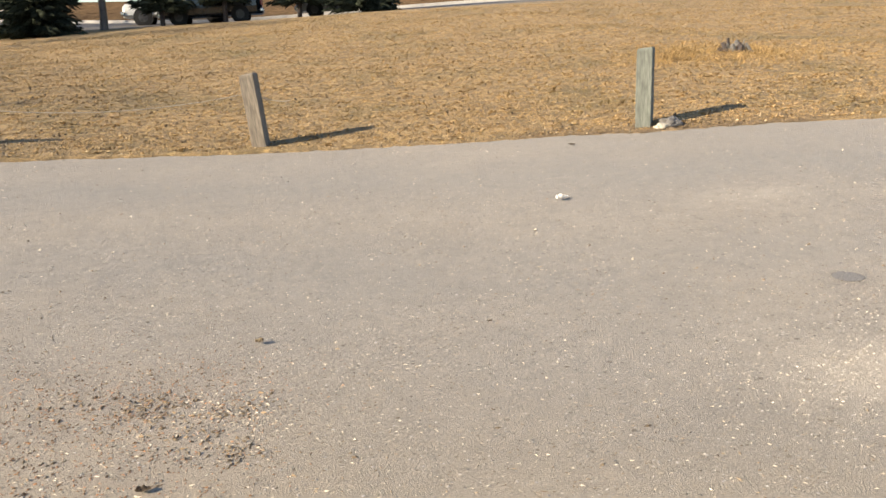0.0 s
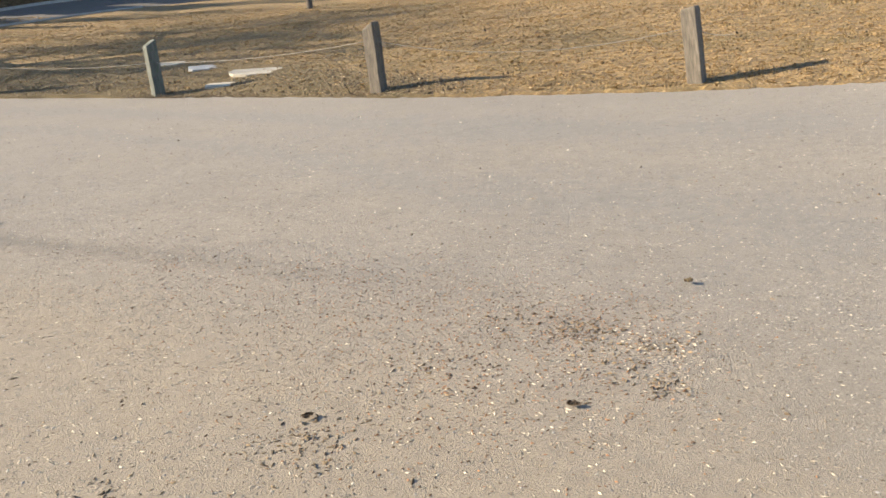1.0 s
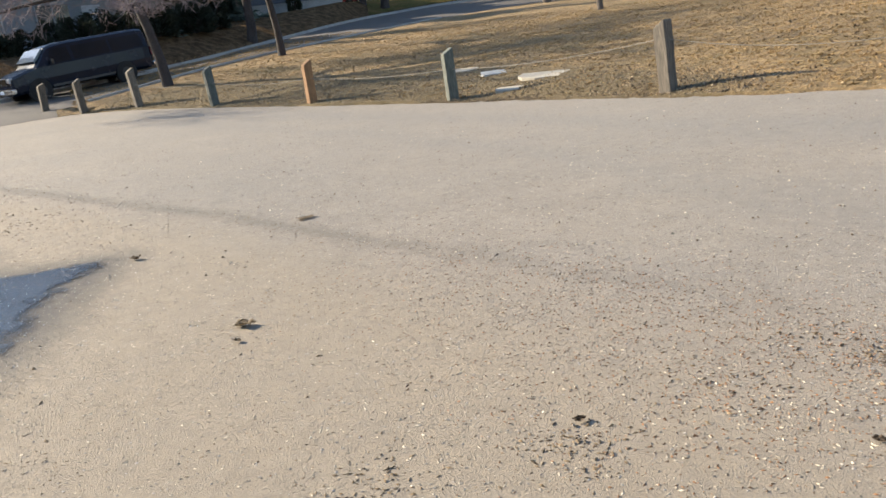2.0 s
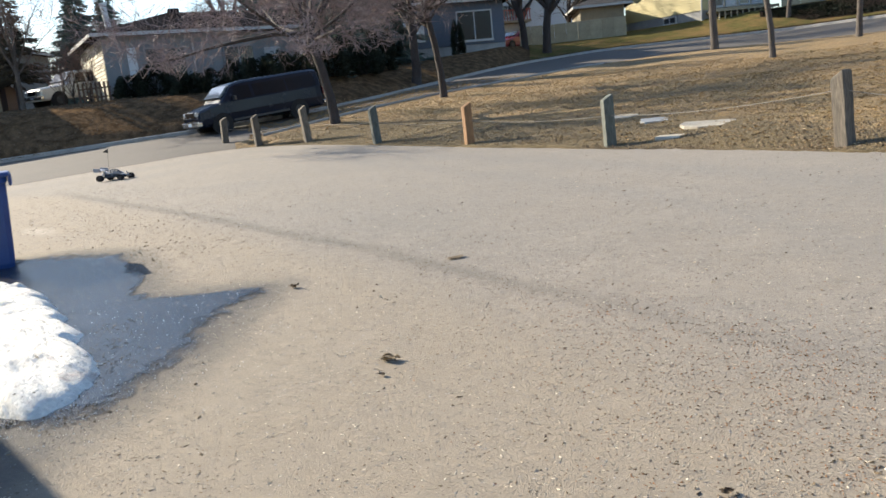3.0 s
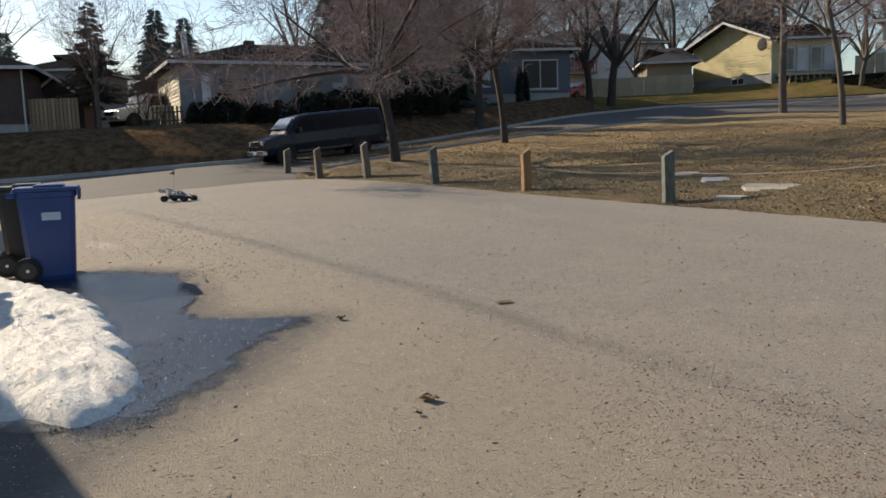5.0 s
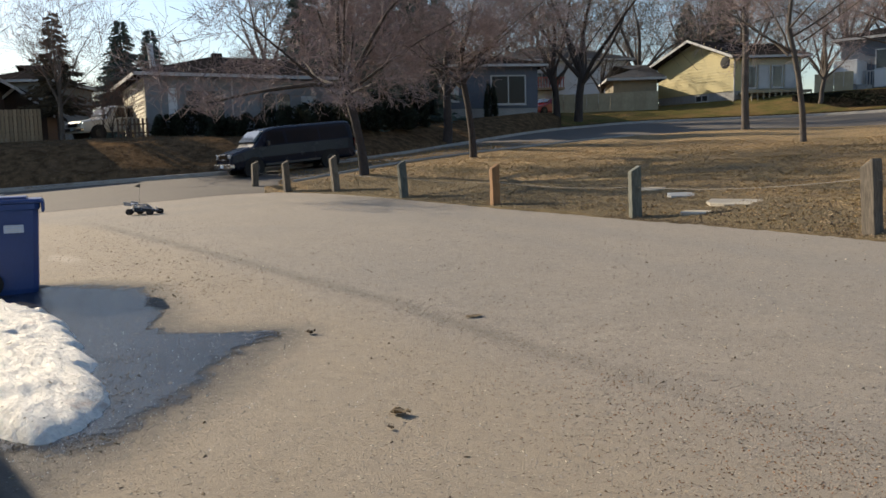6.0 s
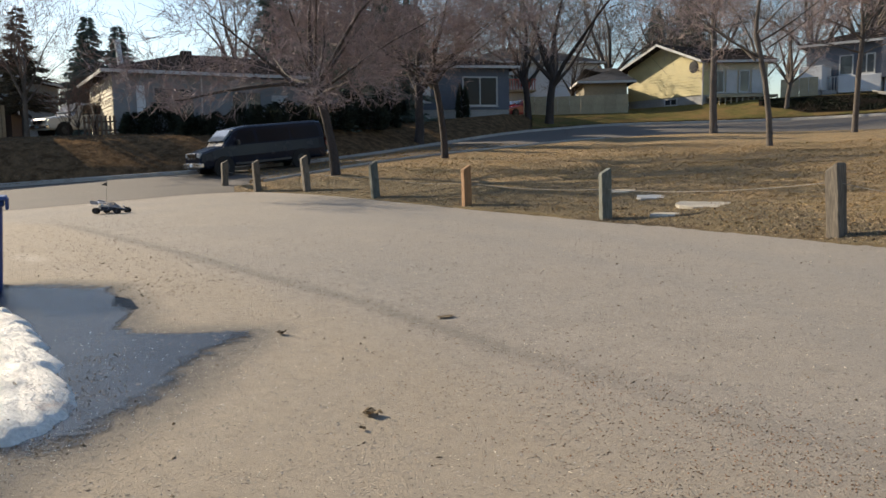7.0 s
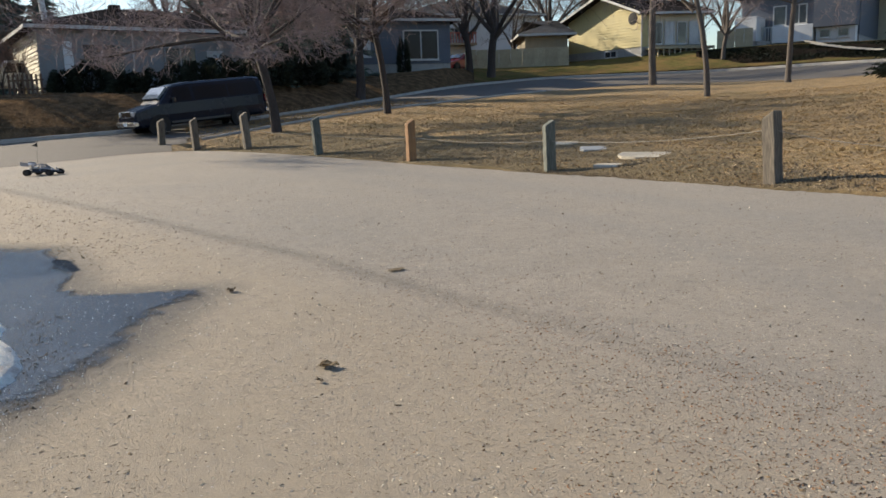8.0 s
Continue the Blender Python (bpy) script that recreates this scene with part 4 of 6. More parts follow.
    part("number_plate", bx((-0.105, -0.15, clear + 0.12), (-0.092, 0.15, clear + 0.24)), M_LABEL, ob)
    if bed:
        part("bed_well", bx((bed[0], -w + 0.12, belt - 0.1), (bed[1], w - 0.12, belt + 0.03)), M_TYRE, ob)
    return ob


VAN_TOP = ((0, 0.86), (0.08, 1.0), (0.5, 1.12), (0.98, 1.22), (1.08, 1.32), (1.62, 1.86), (1.85, 1.93), (2.4, 1.98), (5.5, 1.98), (5.78, 1.93), (5.92, 1.78), (5.96, 1.2))
PICK_TOP = ((0, 0.9), (0.1, 1.05), (0.9, 1.15), (1.45, 1.2), (1.6, 1.3), (2.15, 1.82), (2.5, 1.9), (3.4, 1.9), (3.6, 1.82), (3.72, 1.22), (3.9, 1.18), (5.5, 1.18), (5.6, 1.0))
SUV_TOP = ((0, 0.8), (0.1, 0.98), (1.2, 1.1), (1.3, 1.15), (1.95, 1.68), (2.3, 1.76), (4.2, 1.74), (4.55, 1.66), (4.75, 1.1), (4.8, 0.9))
SEDAN_TOP = ((0, 0.62), (0.1, 0.74), (1.1, 0.92), (1.25, 0.97), (1.95, 1.36), (2.3, 1.43), (3.2, 1.42), (3.9, 1.06), (4.5, 1.0), (4.6, 0.7))


def park(f, r, side_y):
    """A pose with the nose at plan point f and the tail towards r, its near side on that line."""
    a = math.degrees(math.atan2(r[1] - f[1], r[0] - f[0]))
    za, zb = height(*f), height(*r)
    tip = math.degrees(math.atan2(zb - za, math.dist(f, r)))
    return pose(f[0], f[1], za, 0, -tip, a) @ Matrix.Translation((0, side_y, 0))


vehicle("dark blue-green passenger van parked against the far kerb", "van", park(plan(64.95, 34.2), plan(56.1, 36.9), 1.0), M_VAN, 5.96, 2.0, 0.34, 1.2, VAN_TOP,
        ((1.5, 2.45, 1.26, 1.78, 0.3, 0.0), (2.6, 4.1, 1.26, 1.78, 0.0, 0.0), (4.2, 5.6, 1.26, 1.78, 0.0, 0.05)), (0.95, 4.55), 0.37, ((1.12, 1.38, 1.58, 1.80),), stripe=0.40)
vehicle("white pickup truck parked beyond the lawn", "pickup truck", park(plan(8.7, 43.8), plan(0.9, 43.4), 1.0), M_CARW, 5.6, 1.95, 0.42, 1.16, PICK_TOP,
        ((1.95, 2.75, 1.22, 1.74, 0.4, 0.0), (2.85, 3.55, 1.22, 1.74, 0.0, 0.1)), (0.95, 4.4), 0.39, ((1.62, 1.33, 2.1, 1.76),), bed=(3.95, 5.45))
vehicle("black sport utility vehicle parked beyond the lawn", "suv", park(plan(6.5, 41.4), plan(-0.3, 41.0), 1.0), M_CARK, 4.8, 1.9, 0.34, 1.08, SUV_TOP,
        ((1.75, 2.7, 1.14, 1.62, 0.4, 0.0), (2.8, 3.7, 1.14, 1.62, 0.0, 0.0), (3.8, 4.5, 1.14, 1.6, 0.0, 0.12)), (0.9, 3.75), 0.36, ((1.35, 1.2, 1.92, 1.62),))
vehicle("silver minivan parked beyond the lawn", "minivan", park(plan(-2.4, 41.5), plan(-9.0, 41.5), 1.0), M_CARS, 4.8, 1.9, 0.28, 1.04, SUV_TOP,
        ((1.75, 2.7, 1.12, 1.6, 0.4, 0.0), (2.8, 3.7, 1.12, 1.6, 0.0, 0.0), (3.8, 4.5, 1.12, 1.58, 0.0, 0.12)), (0.9, 3.75), 0.34, ((1.35, 1.2, 1.92, 1.62),))
vehicle("red saloon car parked in a yard by the fence", "car", park(plan(43.6, 66.0), plan(41.4, 69.0), 0.9), M_CARR, 4.6, 1.75, 0.22, 0.92, SEDAN_TOP,
        ((1.65, 2.5, 0.96, 1.3, 0.35, 0.0), (2.6, 3.5, 0.96, 1.3, 0.0, 0.25)), (0.85, 3.6), 0.32, ((1.3, 1.0, 1.92, 1.32), ))
vehicle("white pickup truck parked beside the grey house", "pickup truck", park(plan(74.3, 49.0), plan(70.7, 51.0), 1.0), M_CARW, 5.6, 1.95, 0.42, 1.16, PICK_TOP,
        ((1.95, 2.75, 1.22, 1.74, 0.4, 0.0), (2.85, 3.55, 1.22, 1.74, 0.0, 0.1)), (0.95, 4.4), 0.39, ((1.62, 1.33, 2.1, 1.76),), bed=(3.95, 5.45))


# ---- bins ----
def wheelie_bin(mat, label, m, sticker):
    ob = thing("wheelie_bin", label, "bin", m, "wheelie bins")
    bm = bmesh.new()
    rows = ((0.0, -0.20, 0.235, 0.225), (0.06, -0.235, 0.25, 0.24), (0.30, -0.255, 0.265, 0.255), (0.96, -0.295, 0.305, 0.285), (0.97, -0.315, 0.325, 0.305), (1.03, -0.315, 0.325, 0.305))
    prev = None
    for z, xa, xb, hw in rows:
        c = 0.05
        ringv = [bm.verts.new(p) for p in ((xa + c, -hw, z), (xb - c, -hw, z), (xb, -hw + c, z), (xb, hw - c, z), (xb - c, hw, z), (xa + c, hw, z), (xa, hw - c, z), (xa, -hw + c, z))]
        if prev:
            for i in range(8):
                bm.faces.new((prev[i], prev[(i + 1) % 8], ringv[(i + 1) % 8], ringv[i]))
        else:
            bm.faces.new(ringv[::-1])
        prev = ringv
    bm.faces.new(prev)
    part("body", bm, mat, ob)
    bm = bmesh.new()
    box(bm, (-0.325, -0.32, 1.035), (0.36, 0.32, 1.075), 0.02, seg=2)
    for v in bm.verts:
        v.co.z += 0.05 * (1 - (v.co.x / 0.42) ** 2) * (1 - (v.co.y / 0.4) ** 2) * (v.co.z > 1.05)
    box(bm, (0.34, -0.30, 0.93), (0.372, 0.30, 1.06), 0.012)
    box(bm, (-0.12, -0.25, 1.08), (0.2, 0.25, 1.112), 0.025, seg=2)
    lid = part("lid", bm, mat, ob, "domed lid with a front lip")
    bm = bmesh.new()
    for y in (-0.27, 0.27):
        box(bm, (-0.39, y - 0.02, 0.97), (-0.30, y + 0.02, 1.03), 0.01)
    rod(bm, (-0.385, -0.29, 1.0), (-0.385, 0.29, 1.0), 0.018)
    part("handle", bm, mat, ob)
    bm = bmesh.new()
    rod(bm, (-0.24, -0.27, 0.145), (-0.24, 0.27, 0.145), 0.014)
    part("axle", bm, M_STEEL, ob)
    for s in (-1, 1):
        bm = bmesh.new()
        rod(bm, (-0.24, s * 0.265, 0.145), (-0.24, s * 0.325, 0.145), 0.145, n=28)
        bmesh.ops.bevel(bm, geom=[e for e in bm.edges if abs(e.verts[0].co.y - e.verts[1].co.y) < 1e-5], offset=0.016, segments=2, affect="EDGES")
        wh = part("wheel", bm, M_TYRE, ob)
        bm = bmesh.new()
        rod(bm, (-0.24, s * 0.326, 0.145), (-0.24, s * 0.334, 0.145), 0.092, n=18)
        part("hub", bm, M_BLACK, wh)
        bm = bmesh.new()
        rod(bm, (-0.24, s * 0.334, 0.145), (-0.24, s * 0.344, 0.145), 0.018, n=10)
        part("axle_cap", bm, M_STEEL, wh)
    if sticker:
        st = part("label_sticker", bx((-0.05, -0.314, 0.71), (0.15, -0.300, 0.80)), M_LABEL, ob, "pale blue label with unreadable lines")
        for z in (0.725, 0.745, 0.775):
            part("print_line", bx((-0.035, -0.3165, z), (0.135, -0.3135, z + 0.008)), M_SIDEW, st)
    return ob


def leant(heading, r):
    x, y = plan(heading, r)
    return on_ground(x, y, 76)


wheelie_bin(M_BLUE, "blue plastic wheelie bin with closed lid beside melting snow", leant(79.0, 10.45), True)
wheelie_bin(M_BLACK, "black plastic wheelie bin with closed lid beside a blue one", leant(80.2, 11.15), False)


# ---- snow, meltwater and stains ----
def patch(name, mat, outline, label, category, thick, seed, rough=0.12, centre=None, rings=10, per=150, kind=""):
    """A low patch with a ragged edge, from a rough outline on plan."""
    pts = [Vector((x, y, 0)) for x, y in outline]
    c = Vector((*centre, 0)) if centre else sum(pts, Vector()) / len(pts)
    k = len(pts)
    smooth = []
    for i in range(per):
        t = i / per * k
        a, f = int(t) % k, t - int(t)
        p0, p1, p2, p3 = pts[a - 1], pts[a], pts[(a + 1) % k], pts[(a + 2) % k]
        q = 0.5 * ((2 * p1) + (p2 - p0) * f + (2 * p0 - 5 * p1 + 4 * p2 - p3) * f * f + (3 * p1 - p0 - 3 * p2 + p3) * f ** 3)
        n = noise.noise(Vector((q.x * 1.9, q.y * 1.9, seed))) + 0.6 * noise.noise(Vector((q.x * 6, q.y * 6, seed)))
        smooth.append(q + (q - c).normalized() * rough * n)
    verts, faces = [], []
    for j in range(rings + 1):
        f = (j / rings) ** 0.8
        for p in smooth:
            q = c.lerp(p, f)
            lump = 1 + 0.35 * noise.noise(Vector((q.x * 1.6, q.y * 1.6, seed + 4))) + 0.18 * noise.noise(Vector((q.x * 5, q.y * 5, seed))) + 0.16 * noise.noise(Vector((q.x * 14, q.y * 14, seed)))
            up = thick * (1 - f ** 12) * lump if thick > 0.02 else thick
            verts.append((q.x, q.y, height(q.x, q.y) + 0.005 + max(0, up)))
    for j in range(rings):
        for i in range(per):
            a, b = j * per + i, j * per + (i + 1) % per
            faces.append((a, b, b + per, a + per))
    ob = raw(name, verts, faces, mat, smooth=True)
    body = ob.data.attributes.new("body", "FLOAT", "POINT")
    body.data.foreach_set("value", [min(1.0, (1 - (j / rings) ** 0.8) * 2.5) for j in range(rings + 1) for _ in smooth])
    return tagged(ob, label, category, kind=kind)


patch("snow_patch", M_SNOW, ((-11.6, 0.6), (-10.48, 1.42), (-8.83, 1.81), (-7.4, 1.84), (-6.17, 1.64), (-5.59, 1.55), (-5.11, 1.46), (-4.69, 1.24), (-4.57, 1.08), (-4.55, 0.9), (-4.79, 0.80), (-4.94, 0.54), (-5.2, 0.2), (-6.2, -0.3), (-8.5, -0.6), (-11, -0.3)),
      "patch of old crusty white snow melting on asphalt", "snow", 0.13, 3.0, 0.16, (-7.2, 0.75), 46, 520, "stuff")
patch("meltwater", M_WET, WET_SHADE_EDGE[:13] + ((-4.3, 0.9), (-4.9, 0.55), (-5.5, 0.35), (-7.5, 0.5), (-9.3, 1.2)), "wet dark asphalt with meltwater beside the snow", "puddle", 0.003, 9.0, 0.14, (-6.5, 1.5), 20, 420, "stuff")
for i, (x, y, a, b) in enumerate(((-24.5, 3.2, 2.6, 0.55), (-20.8, 2.4, 1.8, 0.22), (-18.2, 2.15, 0.9, 0.25), (-14.6, 1.45, 1.3, 0.42))):
    patch("snow_strip", M_SNOW, [(x + a * math.cos(t) - 0.2 * b * math.sin(t), y + b * math.sin(t) + 0.18 * a * math.cos(t)) for t in [k * math.pi / 5 for k in range(10)]], "thin strip of leftover snow on the driveway", "snow", 0.05, 20.0 + i, 0.34, None, 8, 160)
patch("oil_stain", M_DARK, [(3.47 + 0.10 * math.cos(t), 4.08 + 0.10 * math.sin(t)) for t in [k * math.pi / 4 for k in range(8)]], "dark round oil stain on the asphalt", "stain", 0.0, 31.0, 0.02, None, 3, 40)


def ribbon(name, mat, points, width, label, seed, lift=0.004):
    """A worn strip along a smooth line on the ground."""
    pts = [Vector((x, y, 0)) for x, y in points]
    line = []
    for i in range(len(pts) - 1):
        p0, p1, p2, p3 = pts[max(i - 1, 0)], pts[i], pts[i + 1], pts[min(i + 2, len(pts) - 1)]
        for s in range(24):
            f = s / 24
            line.append(0.5 * ((2 * p1) + (p2 - p0) * f + (2 * p0 - 5 * p1 + 4 * p2 - p3) * f * f + (3 * p1 - p0 - 3 * p2 + p3) * f ** 3))
    verts, faces = [], []
    for i, p in enumerate(line):
        d = (line[min(i + 1, len(line) - 1)] - line[max(i - 1, 0)]).normalized()
        s = Vector((-d.y, d.x, 0))
        fade = min(1.0, i / 12, (len(line) - 1 - i) / 30)
        for sg in (-1, 0, 1):
            q = p + s * sg * width * (0.3 + 0.7 * fade) * (0.5 + 0.35 * noise.noise(Vector((i * 0.23, sg * 3.1, seed))) + 0.3 * noise.noise(Vector((i * 0.9, sg * 7.7, seed))))
            verts.append((q.x, q.y, height(q.x, q.y) + lift))
        if i:
            faces.extend(((3 * i - 3, 3 * i - 2, 3 * i + 1, 3 * i), (3 * i - 2, 3 * i - 1, 3 * i + 2, 3 * i + 1)))
    ob = raw(name, verts, faces, mat)
    ob.data.attributes.new("body", "FLOAT", "POINT").data.foreach_set("value", [v for i in range(len(line)) for v in (0.0, 0.42 * min(1.0, i / 12, (len(line) - 1 - i) / 110), 0.0)])
    return tagged(ob, label, "tyre track", kind="structure")




# ---- radio-controlled buggy ----
def rc_buggy(m):
    ob = thing("rc_buggy", "large radio-controlled off-road buggy with a flag on a whip", "toy car", m)
    bm = bmesh.new()
    prism(bm, ((-0.40, 0.085), (0.33, 0.075), (0.36, 0.10), (0.30, 0.12), (-0.36, 0.125)), -0.09, 0.09)
    part("chassis", bm, M_RCB, ob)
    bm = bmesh.new()
    loft(bm, [(-0.40, [(0, 0.11), (0.05, 0.11), (0.05, 0.13), (0, 0.14)]), (-0.18, [(0, 0.10), (0.085, 0.10), (0.08, 0.17), (0, 0.18)]), (-0.02, [(0, 0.10), (0.105, 0.10), (0.08, 0.19), (0, 0.20)]), (0.22, [(0, 0.10), (0.11, 0.10), (0.085, 0.19), (0, 0.20)])])
    part("body_shell", bm, M_RCB, ob, "black body shell")
    bm = bmesh.new()
    for s in (-1, 1):
        path = [(-0.20, s * 0.085, 0.17), (-0.04, s * 0.075, 0.30), (0.12, s * 0.075, 0.305), (0.26, s * 0.085, 0.17)]
        for a, b in zip(path, path[1:]):
            rod(bm, a, b, 0.009, n=6)
        rod(bm, (0.02, s * 0.10, 0.14), (0.03, s * 0.075, 0.30), 0.008, n=6)
    for x, z in ((-0.04, 0.30), (0.12, 0.305)):
        rod(bm, (x, -0.075, z), (x, 0.075, z), 0.009, n=6)
    part("roll_cage", bm, M_RCW, ob, "pale roll cage")
    part("roof_panel", bx((-0.045, -0.075, 0.306), (0.13, 0.075, 0.318), 0.004), M_RCB, ob)
    for s in (-1, 1):
        bm = bmesh.new()
        prism(bm, ((-0.18, 0.175), (0.0, 0.185), (0.0, 0.28), (-0.05, 0.285)), s * 0.083 - 0.003, s * 0.083 + 0.003)
        part("side_panel", bm, M_RCW, ob, "white side panel")
    bm = bmesh.new()
    prism(bm, ((0.27, 0.300), (0.46, 0.335), (0.46, 0.350), (0.43, 0.348), (0.27, 0.312)), -0.14, 0.14)
    for s in (-1, 1):
        prism(bm, ((0.25, 0.26), (0.47, 0.28), (0.48, 0.39), (0.28, 0.36)), s * 0.143 - 0.003, s * 0.143 + 0.003)
    for s in (-1, 1):
        rod(bm, (0.28, s * 0.05, 0.19), (0.36, s * 0.05, 0.315), 0.006, n=5)
    part("wing", bm, M_RCW, ob, "white rear wing")
    bm = bmesh.new()
    box(bm, (0.10, -0.06, 0.12), (0.28, 0.07, 0.24), 0.02)
    rod(bm, (0.2, 0.03, 0.2), (0.24, 0.06, 0.275), 0.035, n=10)
    rod(bm, (0.26, -0.05, 0.17), (0.40, -0.06, 0.16), 0.03, n=10)
    part("engine", bm, M_STEEL, ob, "bare metal engine and silencer")
    for x, r, w in ((-0.29, 0.085, 0.075), (0.28, 0.09, 0.09)):
        for s in (-1, 1):
            y = s * 0.20
            bm = bmesh.new()
            rod(bm, (x, y - w / 2, r), (x, y + w / 2, r), r * 0.9, n=20)
            for k in range(18):
                a = 2 * math.pi * k / 18
                for off in (-0.3, 0.0, 0.3):
                    t = a + off * 0.25
                    box(bm, (-0.011, y + off * w - 0.011, r * 0.86), (0.011, y + off * w + 0.011, r), m=Matrix.Translation((x, 0, r)) @ Matrix.Rotation(t, 4, "Y"))
            wh = part("wheel", bm, M_TYRE, ob, "knobbly black tyre")
            bm = bmesh.new()
            rod(bm, (x, y + s * (w / 2 - 0.01), r), (x, y + s * (w / 2 + 0.004), r), r * 0.55, n=16)
            rod(bm, (x, y + s * (w / 2 + 0.004), r), (x, y + s * (w / 2 + 0.016), r), 0.012, n=8)
            part("rim", bm, M_RCB, wh)
            bm = bmesh.new()
            for dx in (-0.05, 0.05):
                rod(bm, (x + dx, s * 0.06, 0.10), (x, y - s * w / 2, r), 0.008, n=5)
            part("suspension_arm", bm, M_RCB, ob)
            bm = bmesh.new()
            rod(bm, (x + 0.01, s * 0.07, 0.225), (x, y - s * 0.06, r + 0.01), 0.014, n=8)
            part("shock_absorber", bm, M_RCW, ob)
    bm = bmesh.new()
    rod(bm, (-0.40, -0.09, 0.10), (-0.40, 0.09, 0.10), 0.012, n=6)
    rod(bm, (-0.36, 0, 0.09), (-0.41, 0, 0.10), 0.02, n=6)
    part("front_bumper", bm, M_RCB, ob)
    bm = bmesh.new()
    pts = [Vector((0.10 - 0.05 * t * t, 0.04, 0.30 + 0.62 * t)) for t in (0, 0.25, 0.5, 0.75, 1)]
    for a, b in zip(pts, pts[1:]):
        rod(bm, a, b, 0.0025, n=5)
    part("whip", bm, M_RCB, ob, "thin dark whip aerial")
    bm = bmesh.new()
    vs = [(0.05, 0.04, 0.92), (0.055, 0.04, 0.80), (0.20, 0.055, 0.84)]
    a = [bm.verts.new(v) for v in vs]
    b = [bm.verts.new((v[0], v[1] + 0.004, v[2])) for v in vs]
    bm.faces.new(a), bm.faces.new(b[::-1])
    for i in range(3):
        bm.faces.new((a[i], a[(i + 1) % 3], b[(i + 1) % 3], b[i]))
    part("flag", bm, M_RCB, ob, "black triangular flag")
    return ob


rc_buggy(on_ground(-20.7, 7.15, 215) @ Matrix.Diagonal((1.05, 1.05, 0.86, 1.0)))


# ---- covered barbecue and garage beside the viewer ----
def grill(m):
    ob = thing("barbecue", "grey covered barbecue with a metal side shelf on old snow", "barbecue", m)
    bm = bmesh.new()
    prev = None
    # Rings above 0.96 form an unseen hump, added for its shadow on the snow.
    for z, x0, x1, b in ((0.02, -1.15, 0.42, 0.36), (0.3, -1.1, 0.36, 0.33), (0.85, -1.05, 0.28, 0.28), (0.96, -1.0, 0.16, 0.27), (1.12, -0.92, 0.0, 0.26), (1.32, -0.82, -0.12, 0.2), (1.38, -0.7, -0.25, 0.1)):
        c, a = (x0 + x1) / 2, (x1 - x0) / 2
        r = [bm.verts.new((c + a * math.copysign(abs(math.cos(t)) ** 0.6, math.cos(t)) * (1 + 0.02 * math.sin(5 * t)), b * math.sin(t) * (1 + 0.04 * math.cos(9 * t)), z)) for t in [k * math.pi / 12 for k in range(24)]]
        if prev:
            for i in range(24):
                bm.faces.new((prev[i], prev[(i + 1) % 24], r[(i + 1) % 24], r[i]))
        prev = r
    bm.faces.new(prev)
    part("cover", bm, M_COVER, ob, "grey fabric cover flaring to the ground", smooth=True)
    part("side_shelf", bx((0.27, -0.18, 0.545), (0.52, 0.16, 0.575), 0.008), M_STEEL, ob, "bare metal side shelf")
    bm = bmesh.new()
    prism(bm, ((0.36, 0.545), (0.46, 0.545), (0.50, 0.0), (0.46, 0.0)), -0.03, 0.03)
    part("leg", bm, M_BLACK, ob)
    return ob


grill(on_ground(-9.55, 0.55, 82))


def garage():
    m = pose(-12.25, -1.08, 0)
    ob = thing("garage", "plain beige garage beside the driveway", "garage", m)
    part("foundation", bx((0, -7, -0.2), (6.6, 0, 0.15)), M_CONC, ob)
    part("wall", bx((0.05, -6.95, 0.15), (6.55, -0.05, 2.45)), M_SIDEC, ob)
    bm = bmesh.new()
    prism(bm, ((-7.45, 2.35), (-3.5, 3.7), (0.45, 2.35), (0.45, 2.5), (-3.5, 3.88), (-7.45, 2.5)), -0.4, 7.0)
    bmesh.ops.rotate(bm, verts=bm.verts, cent=(0, 0, 0), matrix=Matrix.Rotation(radians(90), 3, "Z"))
    for v in bm.verts:
        v.co.x = -v.co.x
    part("roof", bm, M_ROOF, ob)
    for a in (0.05, 6.5):
        bm = bmesh.new()
        prism(bm, ((-6.95, 2.45), (-3.5, 3.68), (-0.05, 2.45)), 0, 0.05)
        for v in bm.verts:
            v.co = Vector((a + v.co.y, v.co.x, v.co.z))
        part("gable", bm, M_SIDEC, ob)
    part("garage_door", bx((6.56, -5.6, 0.15), (6.6, -1.4, 2.2)), M_SIDEW, ob)


garage()
# Out of view; added only to throw shade on the drive behind the bins.
shade_house = house("house", pose(-27.5, -6.3, 0), 8.0, 6.6, 2.9, 0.3, M_SIDEC, M_ROOF, "unseen plain beige building added to shade the driveway", rise=1.2)

# ---- windows, boards, fences and steps of the houses ----
def hw(ob):
    """Width of a house's front."""
    return max(c[0] for ch in ob.children if ch.name.startswith("foundation") for c in ch.bound_box)


W = hw(brown)
window(brown, W - 4.0, 1.75, 2.55, 1.15, mat=M_CURTAIN)
window(brown, W - 8.6, 1.75, 1.7, 1.15)
bm = bmesh.new()
rod(bm, (W - 0.06, -0.07, -0.1), (W - 0.06, -0.07, 3.4), 0.05, n=8)
part("downspout", bm, M_FASCIA, brown)
part("flue", bx((W - 8.6, 3.0, 4.2), (W - 8.25, 3.35, 5.4)), M_STEEL, brown)
boards(brown, M_BROWN, 0.0, W, 0.66, 3.36, -0.002, 0.24)

W = hw(grey)
window(grey, 2.0, 1.3, 2.2, 1.6, frame_mat=M_STUCCO)
window(grey, 6.2, 1.3, 1.8, 1.5, frame_mat=M_STUCCO)
part("shutter", bx((1.15, -0.05, 1.1), (1.6, 0.0, 2.95)), M_SIDEW, grey, "pale tall shutter panel")
